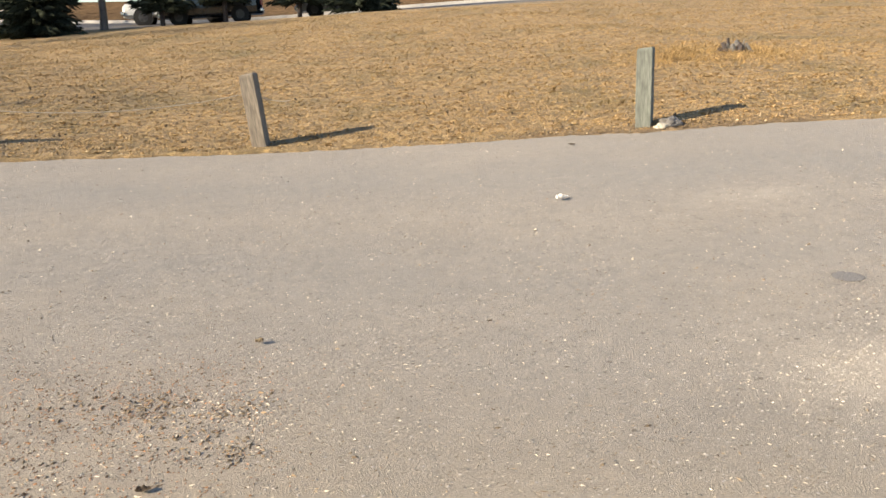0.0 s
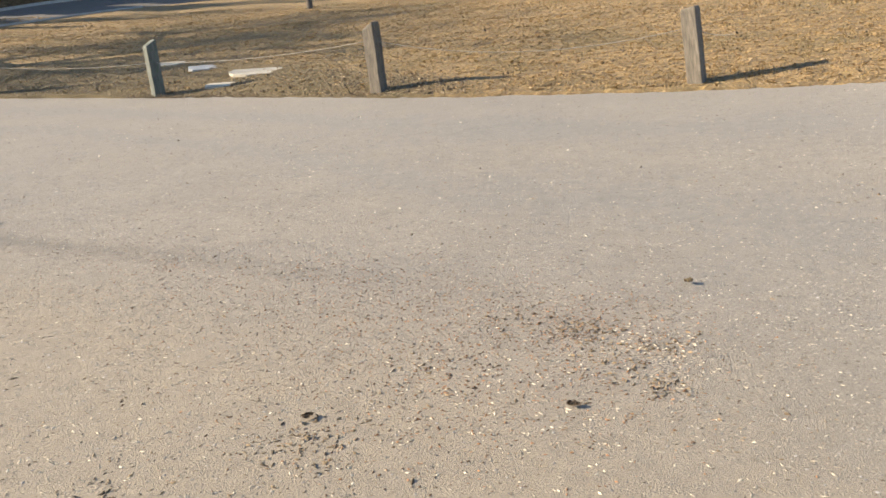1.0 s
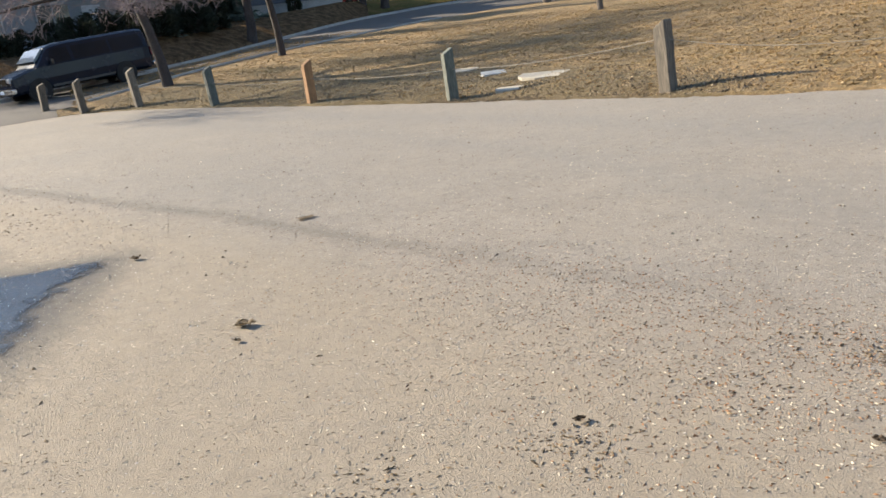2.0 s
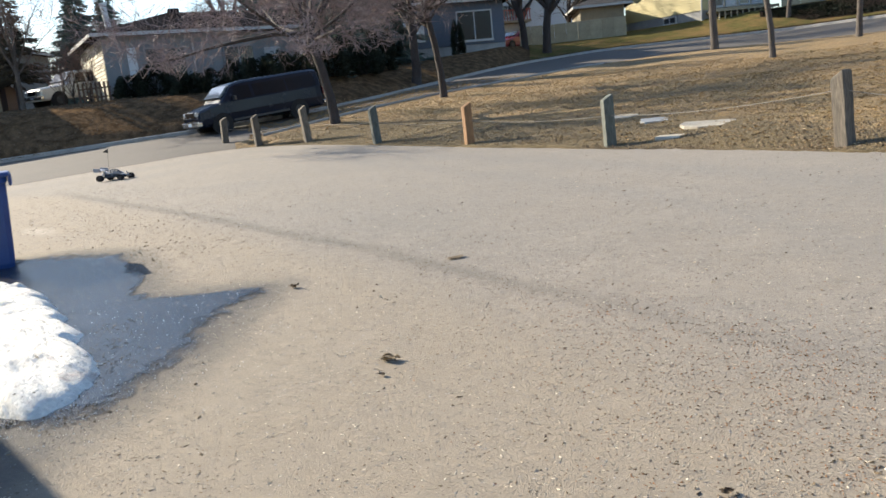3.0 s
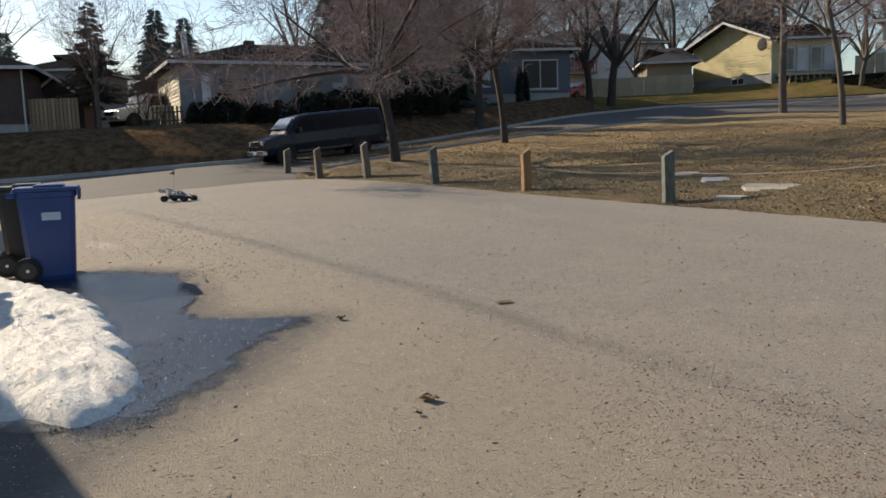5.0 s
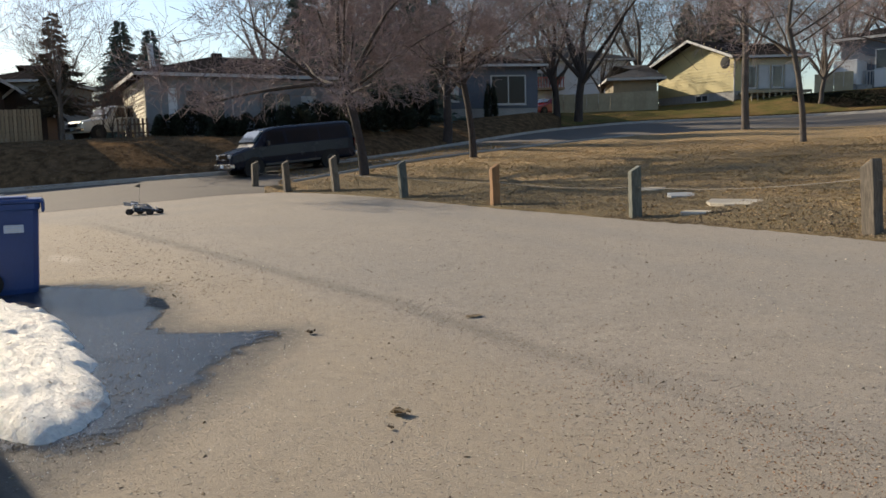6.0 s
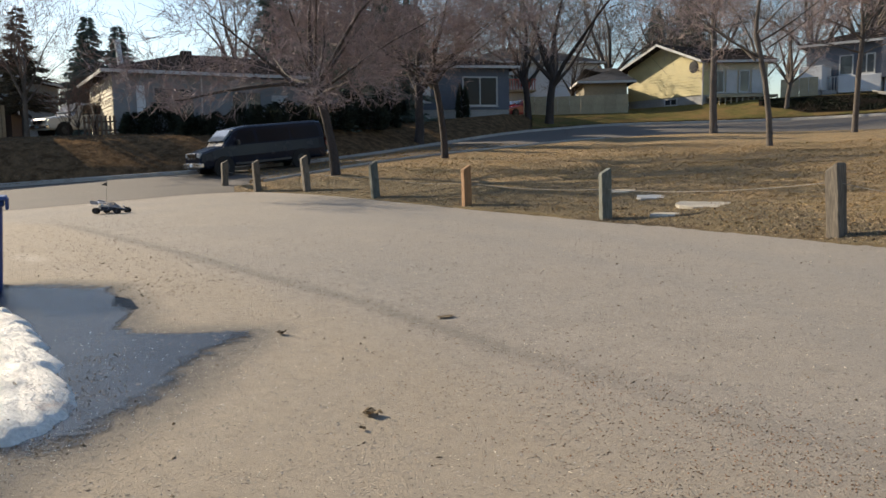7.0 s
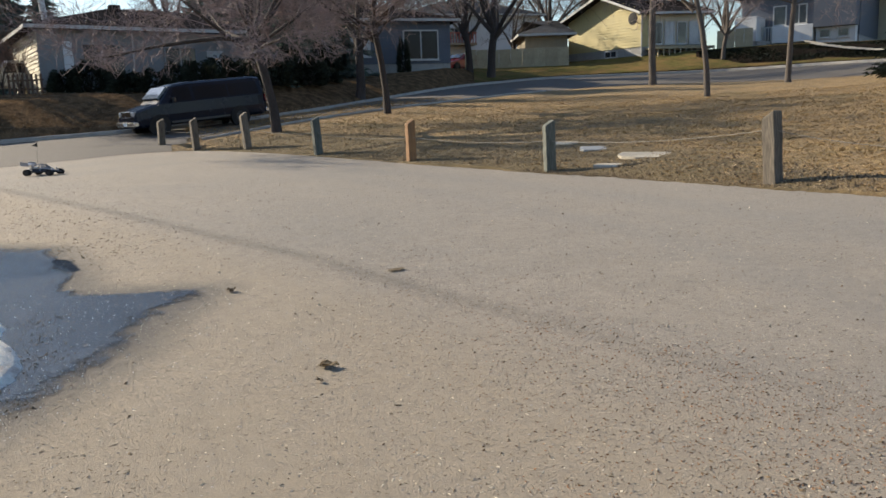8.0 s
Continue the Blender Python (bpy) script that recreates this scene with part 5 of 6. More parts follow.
bm = bmesh.new()
rod(bm, (4.6, -0.07, 0.2), (4.6, -0.07, 3.5), 0.05, n=8)
part("downspout", bm, M_FASCIA, grey)
bm = bmesh.new()
rod(bm, (0.7, 1.2, 3.6), (0.55, 1.2, 5.3), 0.16, n=14)
rod(bm, (0.55, 1.2, 5.3), (0.54, 1.2, 5.42), 0.20, n=14)
part("flue", bm, M_SIDEW, grey, "pale metal flue")
part("roof_vent", bx((4.4, 3.4, 4.6), (5.0, 3.9, 5.35), 0.04), M_ROOF, grey)
part("front_door", bx((8.6, -0.04, 0.55), (9.55, 0.02, 2.6), 0.01), M_CURTAIN, grey)
# cream boarded end wall
for k in range(15):
    z = 0.5 + k * 0.2
    bm = bmesh.new()
    prism(bm, ((-0.045, z), (0.0, z), (0.0, z + 0.196), (-0.015, z + 0.196)), 0.1, 8.9)
    part("siding_board", bm, M_SIDEC, grey)
# porch steps with a white rail
for k in range(5):
    part("step", bx((8.3, -0.35 - 0.3 * (5 - k), -0.6 + 0.2 * k - 0.2), (10.0, -0.05, -0.6 + 0.2 * (k + 1)), 0.01), M_CONC, grey)
bm = bmesh.new()
arc = [Vector((8.25, -2.0, -0.6)), Vector((8.25, -2.0, 0.35)), Vector((8.25, -1.8, 0.65)), Vector((8.25, -0.4, 1.5)), Vector((8.25, -0.1, 1.5))]
for a, b in zip(arc, arc[1:]):
    rod(bm, a, b, 0.045, n=8)
part("handrail", bm, M_FASCIA, grey, "white curved handrail")

W = hw(blue)
window(blue, W - 3.4, 0.95, 2.55, 2.05, bars=1, mat=M_VGLASS)
window(blue, W - 7.5, 1.2, 1.8, 1.5, mat=M_CURTAIN)
boards(blue, M_SIDEG, 0.0, W, 0.72, 3.5, -0.002, 0.22)

W = hw(yellow)
window(yellow, W * 0.52, 0.14, 1.35, 0.58, y=0.0, bars=1)


def gable_span(z):
    f = max(0.0, min(1.0, (z - 3.4) / 1.55))
    return (W / 2 * f, W - W / 2 * f)


boards(yellow, M_SIDEY, 0, W, 0.82, 4.9, -0.002, 0.22, gable_span)
bm = bmesh.new()
bmesh.ops.create_uvsphere(bm, u_segments=16, v_segments=8, radius=0.48)
for v in bm.verts:
    v.co = Vector((v.co.x, v.co.y * 0.25 if v.co.y > 0 else v.co.y * 0.18, v.co.z))
bmesh.ops.translate(bm, verts=bm.verts, vec=(W - 0.45, -0.55, 2.95))
rod(bm, (W - 0.45, -0.5, 2.9), (W - 0.3, 0.0, 2.6), 0.03, n=6)
part("satellite_dish", bm, M_TYRE, yellow, "dark grey satellite dish")
bm = bmesh.new()
rod(bm, (W + 0.02, -0.06, 0.0), (W + 0.02, -0.06, 3.3), 0.06, n=8)
part("downspout", bm, M_FASCIA, yellow)

# long front of the yellow house, with tall windows over a deck
p, q = plan(30.15, 66.9), plan(26.5, 68.6)
front = house("house", facing(p, q, 5.25), math.dist(p, q), 8, 3.3, 0.7, M_SIDEC, M_ROOF, "beige house front with tall windows and a deck", rise=1.6)
W = hw(front)
for k in range(4):
    window(front, 0.35 + k * (W - 0.6) / 4, 1.0, (W - 1.2) / 4, 1.75, bars=0, mat=M_CURTAIN if k % 2 else M_GLASS)
part("deck", bx((-0.2, -1.6, 0.55), (W + 0.2, -0.02, 0.72), 0.01), M_FENCEC, front)
for k in range(12):
    x = -0.15 + k * (W + 0.3) / 11
    part("deck_post", bx((x - 0.04, -1.6, -1.5), (x + 0.04, -1.52, 0.55)), M_FENCEC, front)

W = hw(white)
window(white, 2.4, 1.7, 1.0, 1.5, bars=0)
window(white, 3.7, 1.7, 1.2, 1.5)
part("porch_wall", bx((0.2, -2.4, 0.55), (1.85, -0.05, 2.35), 0.02), M_SIDEW, white, "bright white porch box")
part("porch_base", bx((0.25, -2.3, -1.2), (1.8, -0.1, 0.53)), M_CONC, white)
for k in range(5):
    part("step", bx((1.9, -2.4 - 0.3 * (4 - k), -0.9 + 0.28 * k), (2.6, -1.2, -0.64 + 0.28 * k), 0.01), M_CONC, white)
for k in range(4):
    x = 1.98 + k * 0.2
    part("baluster", bx((x - 0.035, -1.15, 0.45), (x + 0.035, -1.08, 1.5)), M_FASCIA, white)
part("top_rail", bx((1.9, -1.18, 1.5), (2.7, -1.05, 1.58)), M_FASCIA, white)
part("deck_wall", bx((2.7, -1.3, 0.3), (5.6, -0.1, 1.55), 0.02), M_SIDEW, white, "white boarded deck front")
part("upper_storey", bx((5.65, -1.4, 1.25), (W - 0.02, -0.02, 4.0), 0.01), M_SIDEG, white, "grey-blue boarded upper storey")
part("lower_wall", bx((5.75, -0.9, -0.6), (W - 0.1, -0.03, 1.24)), M_SIDEW, white)
for x in (5.95, 7.2):
    window(white, x, 0.45, 0.85, 0.65, y=-0.9, bars=0)

p, q = plan(46.5, 80.0), plan(37.5, 84.0)
back = house("house", facing(p, q, 5.6), math.dist(p, q), 9, 5.2, 0.6, M_SIDEW, M_ROOFG, "white two-storey house behind with a red deck rail", rise=2.0)
part("deck", bx((1.0, -1.6, 2.3), (6.5, -0.02, 2.5), 0.01), M_FENCE, back)
for k in range(20):
    x = 1.05 + k * 0.28
    part("baluster", bx((x - 0.04, -1.6, 2.5), (x + 0.04, -1.55, 3.4)), M_REDWOOD, back)
part("top_rail", bx((1.0, -1.64, 3.4), (6.5, -1.5, 3.5)), M_REDWOOD, back, "red stained rail")
window(back, 2.2, 0.9, 1.2, 1.1)
window(back, 4.0, 2.9, 1.3, 1.2)

p, q = plan(17.5, 76.0), plan(13.0, 74.0)
cream = house("house", facing(p, q, 5.2), math.dist(p, q), 8, 4.4, 0.5, M_SIDEC, M_ROOFG, "cream house beyond the street", rise=1.6)
p, q = plan(79.9, 66.0), plan(76.3, 64.0)
behind = house("house", facing(p, q, 3.6), math.dist(p, q), 8, 4.0, 0.5, M_STUCCO, M_ROOF, "pale house behind the cedar fence", rise=1.7)
window(behind, 0.6, 2.0, 1.6, 1.1)

# low outbuildings
p, q = plan(38.4, 66.5), plan(35.5, 67.0)
shed = house("house", facing(p, q, 5.0), math.dist(p, q), 6, 2.3, 0.1, M_GARAGE, M_ROOFG, "low beige garage beside the yellow house", rise=1.5)
p, q = plan(79.5, 52.5), plan(76.4, 52.0)
shed2 = house("house", facing(p, q, 2.8), math.dist(p, q), 4, 2.0, 0.1, M_BROWN, M_ROOF, "small dark shed with a gable roof behind the fence", "gable", 1.2)


def picket_fence(a, b, tall, w, gap, mat, label, rails=True, sink=0.15, panel=False):
    """Boards side by side along a line on plan, on two rails."""
    ob = thing("fence", label, "fence", Matrix.Identity(4))
    d = Vector((b[0] - a[0], b[1] - a[1], 0))
    n, u = d.length, d.normalized()
    ang = math.degrees(math.atan2(u.y, u.x))
    me = None
    k = 0
    while k * (w + gap) < n:
        x, y = a[0] + u.x * k * (w + gap), a[1] + u.y * k * (w + gap)
        if me is None:
            first = part("board", bx((0, -0.012, -sink), (w, 0.012, tall), 0.006), mat, ob)
            me = first.data
            pc = first
        else:
            pc = new("board", me)
            pc.parent = ob
        pc.matrix_world = pose(x, y, height(x, y), 0, 0, ang)
        k += 1
    for z in (0.3, tall - 0.3):
        bm = bmesh.new()
        za, zb = height(*a) + z, height(*b) + z
        for p1, p2 in (((a[0], a[1], za), (b[0], b[1], zb)),):
            off = Vector((-u.y, u.x, 0)) * 0.05
            rod(bm, Vector(p1) + off, Vector(p2) + off, 0.04, n=4)
        part("rail", bm, mat, ob)
    return ob


picket_fence(plan(79.7, 47.6), plan(76.9, 48.0), 1.75, 0.17, 0.025, M_FENCE, "tall cedar board fence beside the brown house")
picket_fence(plan(72.3, 45.65), plan(70.3, 45.3), 1.05, 0.11, 0.10, M_FENCED, "dark wooden picket fence beside the grey house")
picket_fence(plan(42.6, 66.0), plan(35.7, 65.5), 1.6, 0.9, 0.02, M_FENCEC, "beige panel fence along the corner yard")
picket_fence(plan(25.7, 66.0), plan(24.0, 66.2), 1.5, 0.62, 0.03, M_FENCEC, "pale panel fence between two far houses")

# ---- shrubs and far trees ----
def shrub(at, w, d, tall, seed, label, mat=None, count=2600):
    """A dense evergreen shrub of many small sprays round short stems."""
    rnd = random.Random(seed)
    v, f, sv, sf = [], [], [], []
    for k in range(6):
        a = rnd.uniform(0, 6.283)
        tube(sv, sf, [Vector((0, 0, -0.1)), Vector((math.cos(a) * w * 0.2, math.sin(a) * d * 0.2, tall * 0.4)), Vector((math.cos(a) * w * 0.35, math.sin(a) * d * 0.35, tall * 0.8))], [0.04, 0.025, 0.008], 5)
    for k in range(count):
        a, e = rnd.uniform(0, 6.283), rnd.uniform(0.02, 1.0)
        bump = 0.8 + 0.25 * noise.noise(Vector((math.cos(a) * 2, math.sin(a) * 2, e * 4 + seed)))
        r = math.sqrt(max(0, 1 - (e - 0.25) ** 2 / 0.62)) * bump * rnd.uniform(0.7, 1.0)
        p = Vector((math.cos(a) * r * w / 2, math.sin(a) * r * d / 2, e * tall * bump))
        s = rnd.uniform(0.10, 0.24)
        tip = p + Vector((math.cos(a) * s, math.sin(a) * s, s * rnd.uniform(-0.2, 1.0)))
        q = Vector((-math.sin(a), math.cos(a), rnd.uniform(-0.5, 0.5))) * s * 0.35
        i = len(v)
        v.extend((p + q, p - q, tip, p + (tip - p) * 0.5 + Vector((0, 0, 0.05))))
        f.extend(((i, i + 3, i + 2), (i + 1, i + 2, i + 3)))
    ob = thing("shrub", label, "shrub", Matrix.Translation(at))
    raw("stem", sv, sf, M_BARK, ob)
    raw("foliage", v, f, mat or M_SHRUB, ob)
    return ob


for i, (h, r, w, t) in enumerate(((69.2, 45.0, 2.0, 1.3), (67.6, 45.0, 2.8, 1.9), (65.9, 44.7, 1.7, 1.1), (65.4, 42.6, 2.6, 1.2), (63.6, 42.2, 2.8, 1.3), (62.0, 43.5, 2.6, 1.6), (60.6, 42.5, 3.0, 1.5), (58.2, 43.0, 3.0, 1.6), (56.0, 44.0, 2.8, 1.8), (53.6, 45.5, 2.8, 2.0), (59.5, 45, 2.6, 1.9), (57.5, 45.2, 2.6, 1.7), (54.8, 46.5, 2.6, 2.4), (52.3, 48, 2.2, 2.6))):
    shrub(polar(h, r), w, w * 0.8, t, 100 + i, "dark evergreen shrub in front of the bungalows")
shrub(polar(46.9, 55.5), 0.9, 0.9, 2.6, 120, "narrow dark cedar beside a window", count=1800)
for i, (h, r, t, w, low) in enumerate(((13.6, 40.6, 7.0, 1.9, 0.3), (6.3, 40.6, 6.5, 1.3, 0.9), (2.3, 40.3, 7.2, 1.3, 1.2), (-2.6, 40.0, 6.8, 1.5, 0.9), (-6.9, 39.5, 6.6, 1.8, 0.4))):
    spruce(polar(h, r), t, w, 130 + i, "dark spruce with a low skirt at the lawn's far edge", 1.2, M_SHRUB, low)
bare_tree(polar(9.9, 40.5), 6, 2.5, 0.16, 139, M_BARKG, M_TWIGD, 0.5, (0, 0), 0.1, 3, (0, 5, 4, 4), 0.5, "bare tree at the lawn's far edge", 4)
spruce(polar(55.3, 47.5), 6.5, 1.9, 141, "dark spruce between the bungalows")
spruce(polar(52.0, 53.0), 10.0, 2.6, 143, "tall dark spruce between the bungalows")
spruce(polar(54.3, 57.0), 11.0, 2.9, 171, "tall dark spruce between the bungalows")
spruce(polar(50.4, 66.0), 11.0, 3.0, 172, "tall dark spruce behind the blue bungalow")
spruce(polar(56.6, 45.0), 5.0, 1.7, 173, "dark spruce by the bungalows")
spruce(polar(57.2, 60.0), 12.0, 3.0, 174, "tall dark spruce behind the bungalows", 0.8)
spruce(polar(59.8, 63.0), 12.5, 3.1, 175, "tall dark spruce behind the grey bungalow", 0.8)
spruce(polar(52.6, 61.5), 12.5, 3.0, 176, "tall dark spruce behind the blue bungalow", 0.8)
spruce(polar(31.4, 90), 16, 3.4, 145, "tall spruce behind the yellow house")
spruce(polar(33.6, 96), 12, 3.2, 147, "spruce behind the yellow house")
spruce(polar(20.4, 95), 13.0, 3.0, 149, "spruce behind the far houses")
spruce(polar(17.0, 90), 11.0, 3.0, 150, "spruce behind the far houses")
bare_tree(polar(75.6, 46.5), 7.6, 2.6, 0.12, 151, M_BARKG, M_TWIGR, 0.3, (0.1, 0), 0.0, 4, (0, 6, 6, 4), 0.7, "slender bare tree on the bank before a spruce", 7)
bare_tree(polar(81.8, 64), 12, 4.0, 0.2, 153, M_BARK, M_TWIGD, 0.35, (0.2, 0), 0.0, 3, (0, 6, 6, 4), 0.6, "tall bare tree behind the brown house", 6)
bare_tree(polar(39.3, 70), 6.0, 3.4, 0.22, 155, M_BARK, M_TWIGD, 0.3, (0.2, 0), 0.1, 4, (0, 5, 5, 4), 0.4, "small bare tree behind the beige fence", 5)
bare_tree(polar(25.3, 62), 6.0, 3.4, 0.16, 157, M_BARKG, M_TWIG, 0.35, (0.3, 0), 0.1, 4, (0, 5, 5, 4), 0.4, "small bare tree in a front yard", 5)
for i, (h, r, t) in enumerate(((72.6, 46.2, 2.4), (71.6, 46.2, 2.2), (73.2, 46.2, 1.9))):
    bare_tree(polar(h, r), t + 0.8, 1.3, 0.04, 160 + i, M_BARK, M_TWIGR, 0.15, (0, 0), 0.0, 3, (0, 5, 5, 4), 0.9, "leafless reddish shrub by the picket fence", 8)

far = [bare_tree(Vector((0, 0, -50)), 11, 5.5, 0.24, 170 + i, M_BARKG, M_TWIGF, 0.28, (0.2, 0.1), 0.0, 4, (0, 6, 5, 4), 0.6, "distant bare tree behind the houses", 6, 0.012) for i in range(3)]
rnd = random.Random(5)
spots = [(h + rnd.uniform(-0.7, 0.7), rnd.uniform(74, 115), rnd.uniform(0.85, 1.35)) for h in np.arange(13, 92, 2.1)]
for i, (h, r, s) in enumerate(spots):
    if h > 64:
        r, s = r + 35, s * 0.62
    m = Matrix.Translation(polar(h, r, -0.3)) @ Matrix.Rotation(rnd.uniform(0, 6.283), 4, "Z") @ Matrix.Scale(s, 4)
    if i < 3:
        far[i].matrix_basis = m
        tagged(far[i], group="distant bare trees")
    else:
        copy_thing(far[i % 3], m)

# ---- flat stones, rock, stump and litter ----
def slab(at, w, d, t, rz, mat, label, seed, category="stone"):
    rnd = random.Random(seed)
    bm = bmesh.new()
    k = 8
    out = [(w / 2 * x + rnd.uniform(-0.07, 0.07) * w, d / 2 * y + rnd.uniform(-0.07, 0.07) * d) for x, y in ((-0.7, -0.95), (0.1, -1), (0.95, -0.9), (1, 0), (0.75, 0.95), (0, 1), (-0.95, 0.9), (-1, -0.1))]
    lo, up = [bm.verts.new((x, y, -0.05)) for x, y in out], [bm.verts.new((x * 0.96, y * 0.96, t)) for x, y in out]
    bm.faces.new(up)
    for i in range(k):
        bm.faces.new((lo[i], lo[(i + 1) % k], up[(i + 1) % k], up[i]))
    ob = part("flat_stone", bm, mat, label=label)
    ob.matrix_world = pose(at[0], at[1], lawn_z(at[0], at[1]) - 0.02, 0, 0, 32) @ pose(0, 0, 0, 5.0, 0, rz - 32)
    return tagged(ob, category=category, group="flat stones in the lawn")


slab(polar(32.75, 17.1), 0.72, 0.5, 0.045, 20, M_STONE, "flat pale stone sunk in the lawn", 1)
slab(polar(30.5, 18.1), 1.3, 0.85, 0.05, 10, M_STONE, "large flat pale stone sunk in the lawn", 2)
slab(polar(33.8, 19.8), 0.75, 0.7, 0.045, 40, M_STONEB, "flat bluish stone sunk in the lawn", 3)
slab(polar(35.9, 21.8), 0.75, 0.6, 0.045, 0, M_STONE, "flat pale stone behind a post", 4)


def rock(at, s, seed, mat, name, label, category, squash=0.6):
    bm = bmesh.new()
    bmesh.ops.create_icosphere(bm, subdivisions=3, radius=1)
    for v in bm.verts:
        n = noise.noise(v.co * 1.3 + Vector((seed, 0, 0))) * 0.45 + noise.noise(v.co * 3.5 + Vector((0, seed, 0))) * 0.18
        v.co = Vector((v.co.x, v.co.y * 0.8, v.co.z * squash)) * (1 + n) * s
    ob = part(name, bm, mat, label=label)
    ob.matrix_world = Matrix.Translation(at)
    return tagged(ob, category=category)


rock(polar(-28.3, 11.75, 0.04), 0.15, 3.0, M_ROCK, "rock", "grey rock at the foot of a post", "rock")
rock(polar(-27.6, 11.6, 0.02), 0.085, 8.0, M_STONE, "rock", "small pale rock at the foot of a post", "rock")


def stump(at):
    ob = thing("tree_stump", "low rotten tree stump among rough grass", "stump", Matrix.Translation(at))
    rnd = random.Random(9)
    for k in range(17):
        a, r = rnd.uniform(0, 6.283), rnd.uniform(0.03, 0.5)
        bm = bmesh.new()
        p = Vector((math.cos(a) * r, math.sin(a) * r * 0.6, -0.04))
        rod(bm, p, p + Vector((rnd.uniform(-0.16, 0.16), rnd.uniform(-0.1, 0.1), rnd.uniform(0.12, 0.34))), rnd.uniform(0.05, 0.11), rnd.uniform(0.01, 0.05), n=7)
        for v in bm.verts:
            v.co += Vector((noise.noise(v.co * 9), noise.noise(v.co * 9 + Vector((3, 3, 3))), noise.noise(v.co * 8))) * 0.05
        part("splinter", bm, M_ROCK if k % 3 else M_BARK, ob)


stump(polar(-31.8, 19.5, 0.03))


def crumple(x, y, s, seed, mat, name, label, category, flat=0.4, spread=1.6):
    """A crumpled leaf or scrap: a bent, folded sheet with thickness."""
    rnd = random.Random(seed)
    bm = bmesh.new()
    n = 5
    g = [[bm.verts.new(((i / n - 0.5) * s * spread + rnd.uniform(-0.1, 0.1) * s, (j / n - 0.5) * s * (1.1 - 0.5 * abs(i / n - 0.5)) + rnd.uniform(-0.1, 0.1) * s, abs(rnd.gauss(0.25, 0.2)) * s * flat)) for j in range(n + 1)] for i in range(n + 1)]
    for i in range(n):
        for j in range(n):
            bm.faces.new((g[i][j], g[i + 1][j], g[i + 1][j + 1], g[i][j + 1]))
    bmesh.ops.solidify(bm, geom=list(bm.faces), thickness=0.002)
    ob = part(name, bm, mat, label=label)
    ob.matrix_world = on_ground(x, y, rnd.uniform(0, 360), 0.012)
    return tagged(ob, category=category)


crumple(-3.59, 2.60, 0.075, 1, M_LEAFP, "dead_leaf", "curled pale dead leaf on the asphalt", "leaf", 0.6)
crumple(-3.43, 2.42, 0.03, 12, M_LEAF, "dead_leaf", "small dark dead leaf on the asphalt", "leaf", 0.6)
crumple(-5.71, 3.25, 0.06, 2, M_LEAF, "dead_leaf", "dark brown curled leaf on the asphalt", "leaf", 0.8)
crumple(-5.29, 4.69, 0.075, 3, M_LEAFP, "dead_leaf", "flat brown leaf lying in the tyre track", "leaf", 0.12, 2.2)
crumple(-1.38, 2.39, 0.03, 4, M_LEAF, "dead_leaf", "dark curled leaf on the asphalt", "leaf", 0.6)
crumple(-0.42, 2.66, 0.032, 5, M_LEAF, "dead_leaf", "clump of dark dead leaves on the asphalt", "leaf", 0.5)
crumple(-0.04, 4.05, 0.035, 6, M_LEAFP, "paper_scrap", "pale clod of crumpled scrap on the asphalt", "litter", 1.6, 1.2)
crumple(2.62, 6.81, 0.055, 7, M_PAPER, "paper_scrap", "crumpled white paper scrap on the asphalt", "litter", 1.8, 1.4)
crumple(2.70, 6.85, 0.035, 14, M_PAPER, "paper_scrap", "torn corner of white paper on the asphalt", "litter", 1.5)
crumple(1.2, 4.04, 0.016, 15, M_LEAF, "dead_leaf", "dark dead leaf on the asphalt", "leaf", 0.6)
crumple(3.9, 9.81, 0.06, 8, M_LEAF, "dead_leaf", "dark leaf near the lawn's edge", "leaf", 0.6)


# ---- scattered chips, grit and grass ----
def scatter(name, mat, seed, count, place, size, label, category, tall=0.3, lean=1.0, lift=0.0005, lawn=False):
    """Many small chips lying on the ground, one mesh."""
    rng = np.random.default_rng(seed)
    verts, faces = [], []
    for k in range(count):
        h, r = place(rng)
        x, y = -r * math.sin(radians(h)), r * math.cos(radians(h))
        z = quick_height(h, r) + lift
        if lawn:
            z += 0.03 + 0.10 * noise.noise(Vector((x * 0.35, y * 0.35, 3.0)))
        s = size(rng)
        a = rng.uniform(0, 6.283)
        ca, sa = math.cos(a) * s, math.sin(a) * s
        w = rng.uniform(0.2, 0.55) * lean
        i = len(verts)
        up = s * tall * rng.uniform(0.5, 1.4)
        verts.extend(((x - ca, y - sa, z), (x + sa * w, y - ca * w, z), (x + ca, y + sa, z + up * 0.5), (x - sa * w, y + ca * w, z + up * 0.3), (x + ca * 0.15, y + sa * 0.15, z + up)))
        faces.extend(((i, i + 1, i + 4), (i + 1, i + 2, i + 4), (i + 2, i + 3, i + 4), (i + 3, i, i + 4)))
    return tagged(raw(name, verts, faces, mat), label, category, kind="stuff")


def fan(lo, hi, near, reach, power=0.5):
    """Headings and distances spread over the open lot."""
    return lambda rng: (rng.uniform(lo, hi), near + (reach - near) * rng.uniform() ** power)


def clumps(centres):
    return lambda rng: (lambda c: (c[0] + rng.normal(0, c[2] / c[1] * 57.3), c[1] + rng.normal(0, c[2])))(centres[rng.integers(len(centres))])


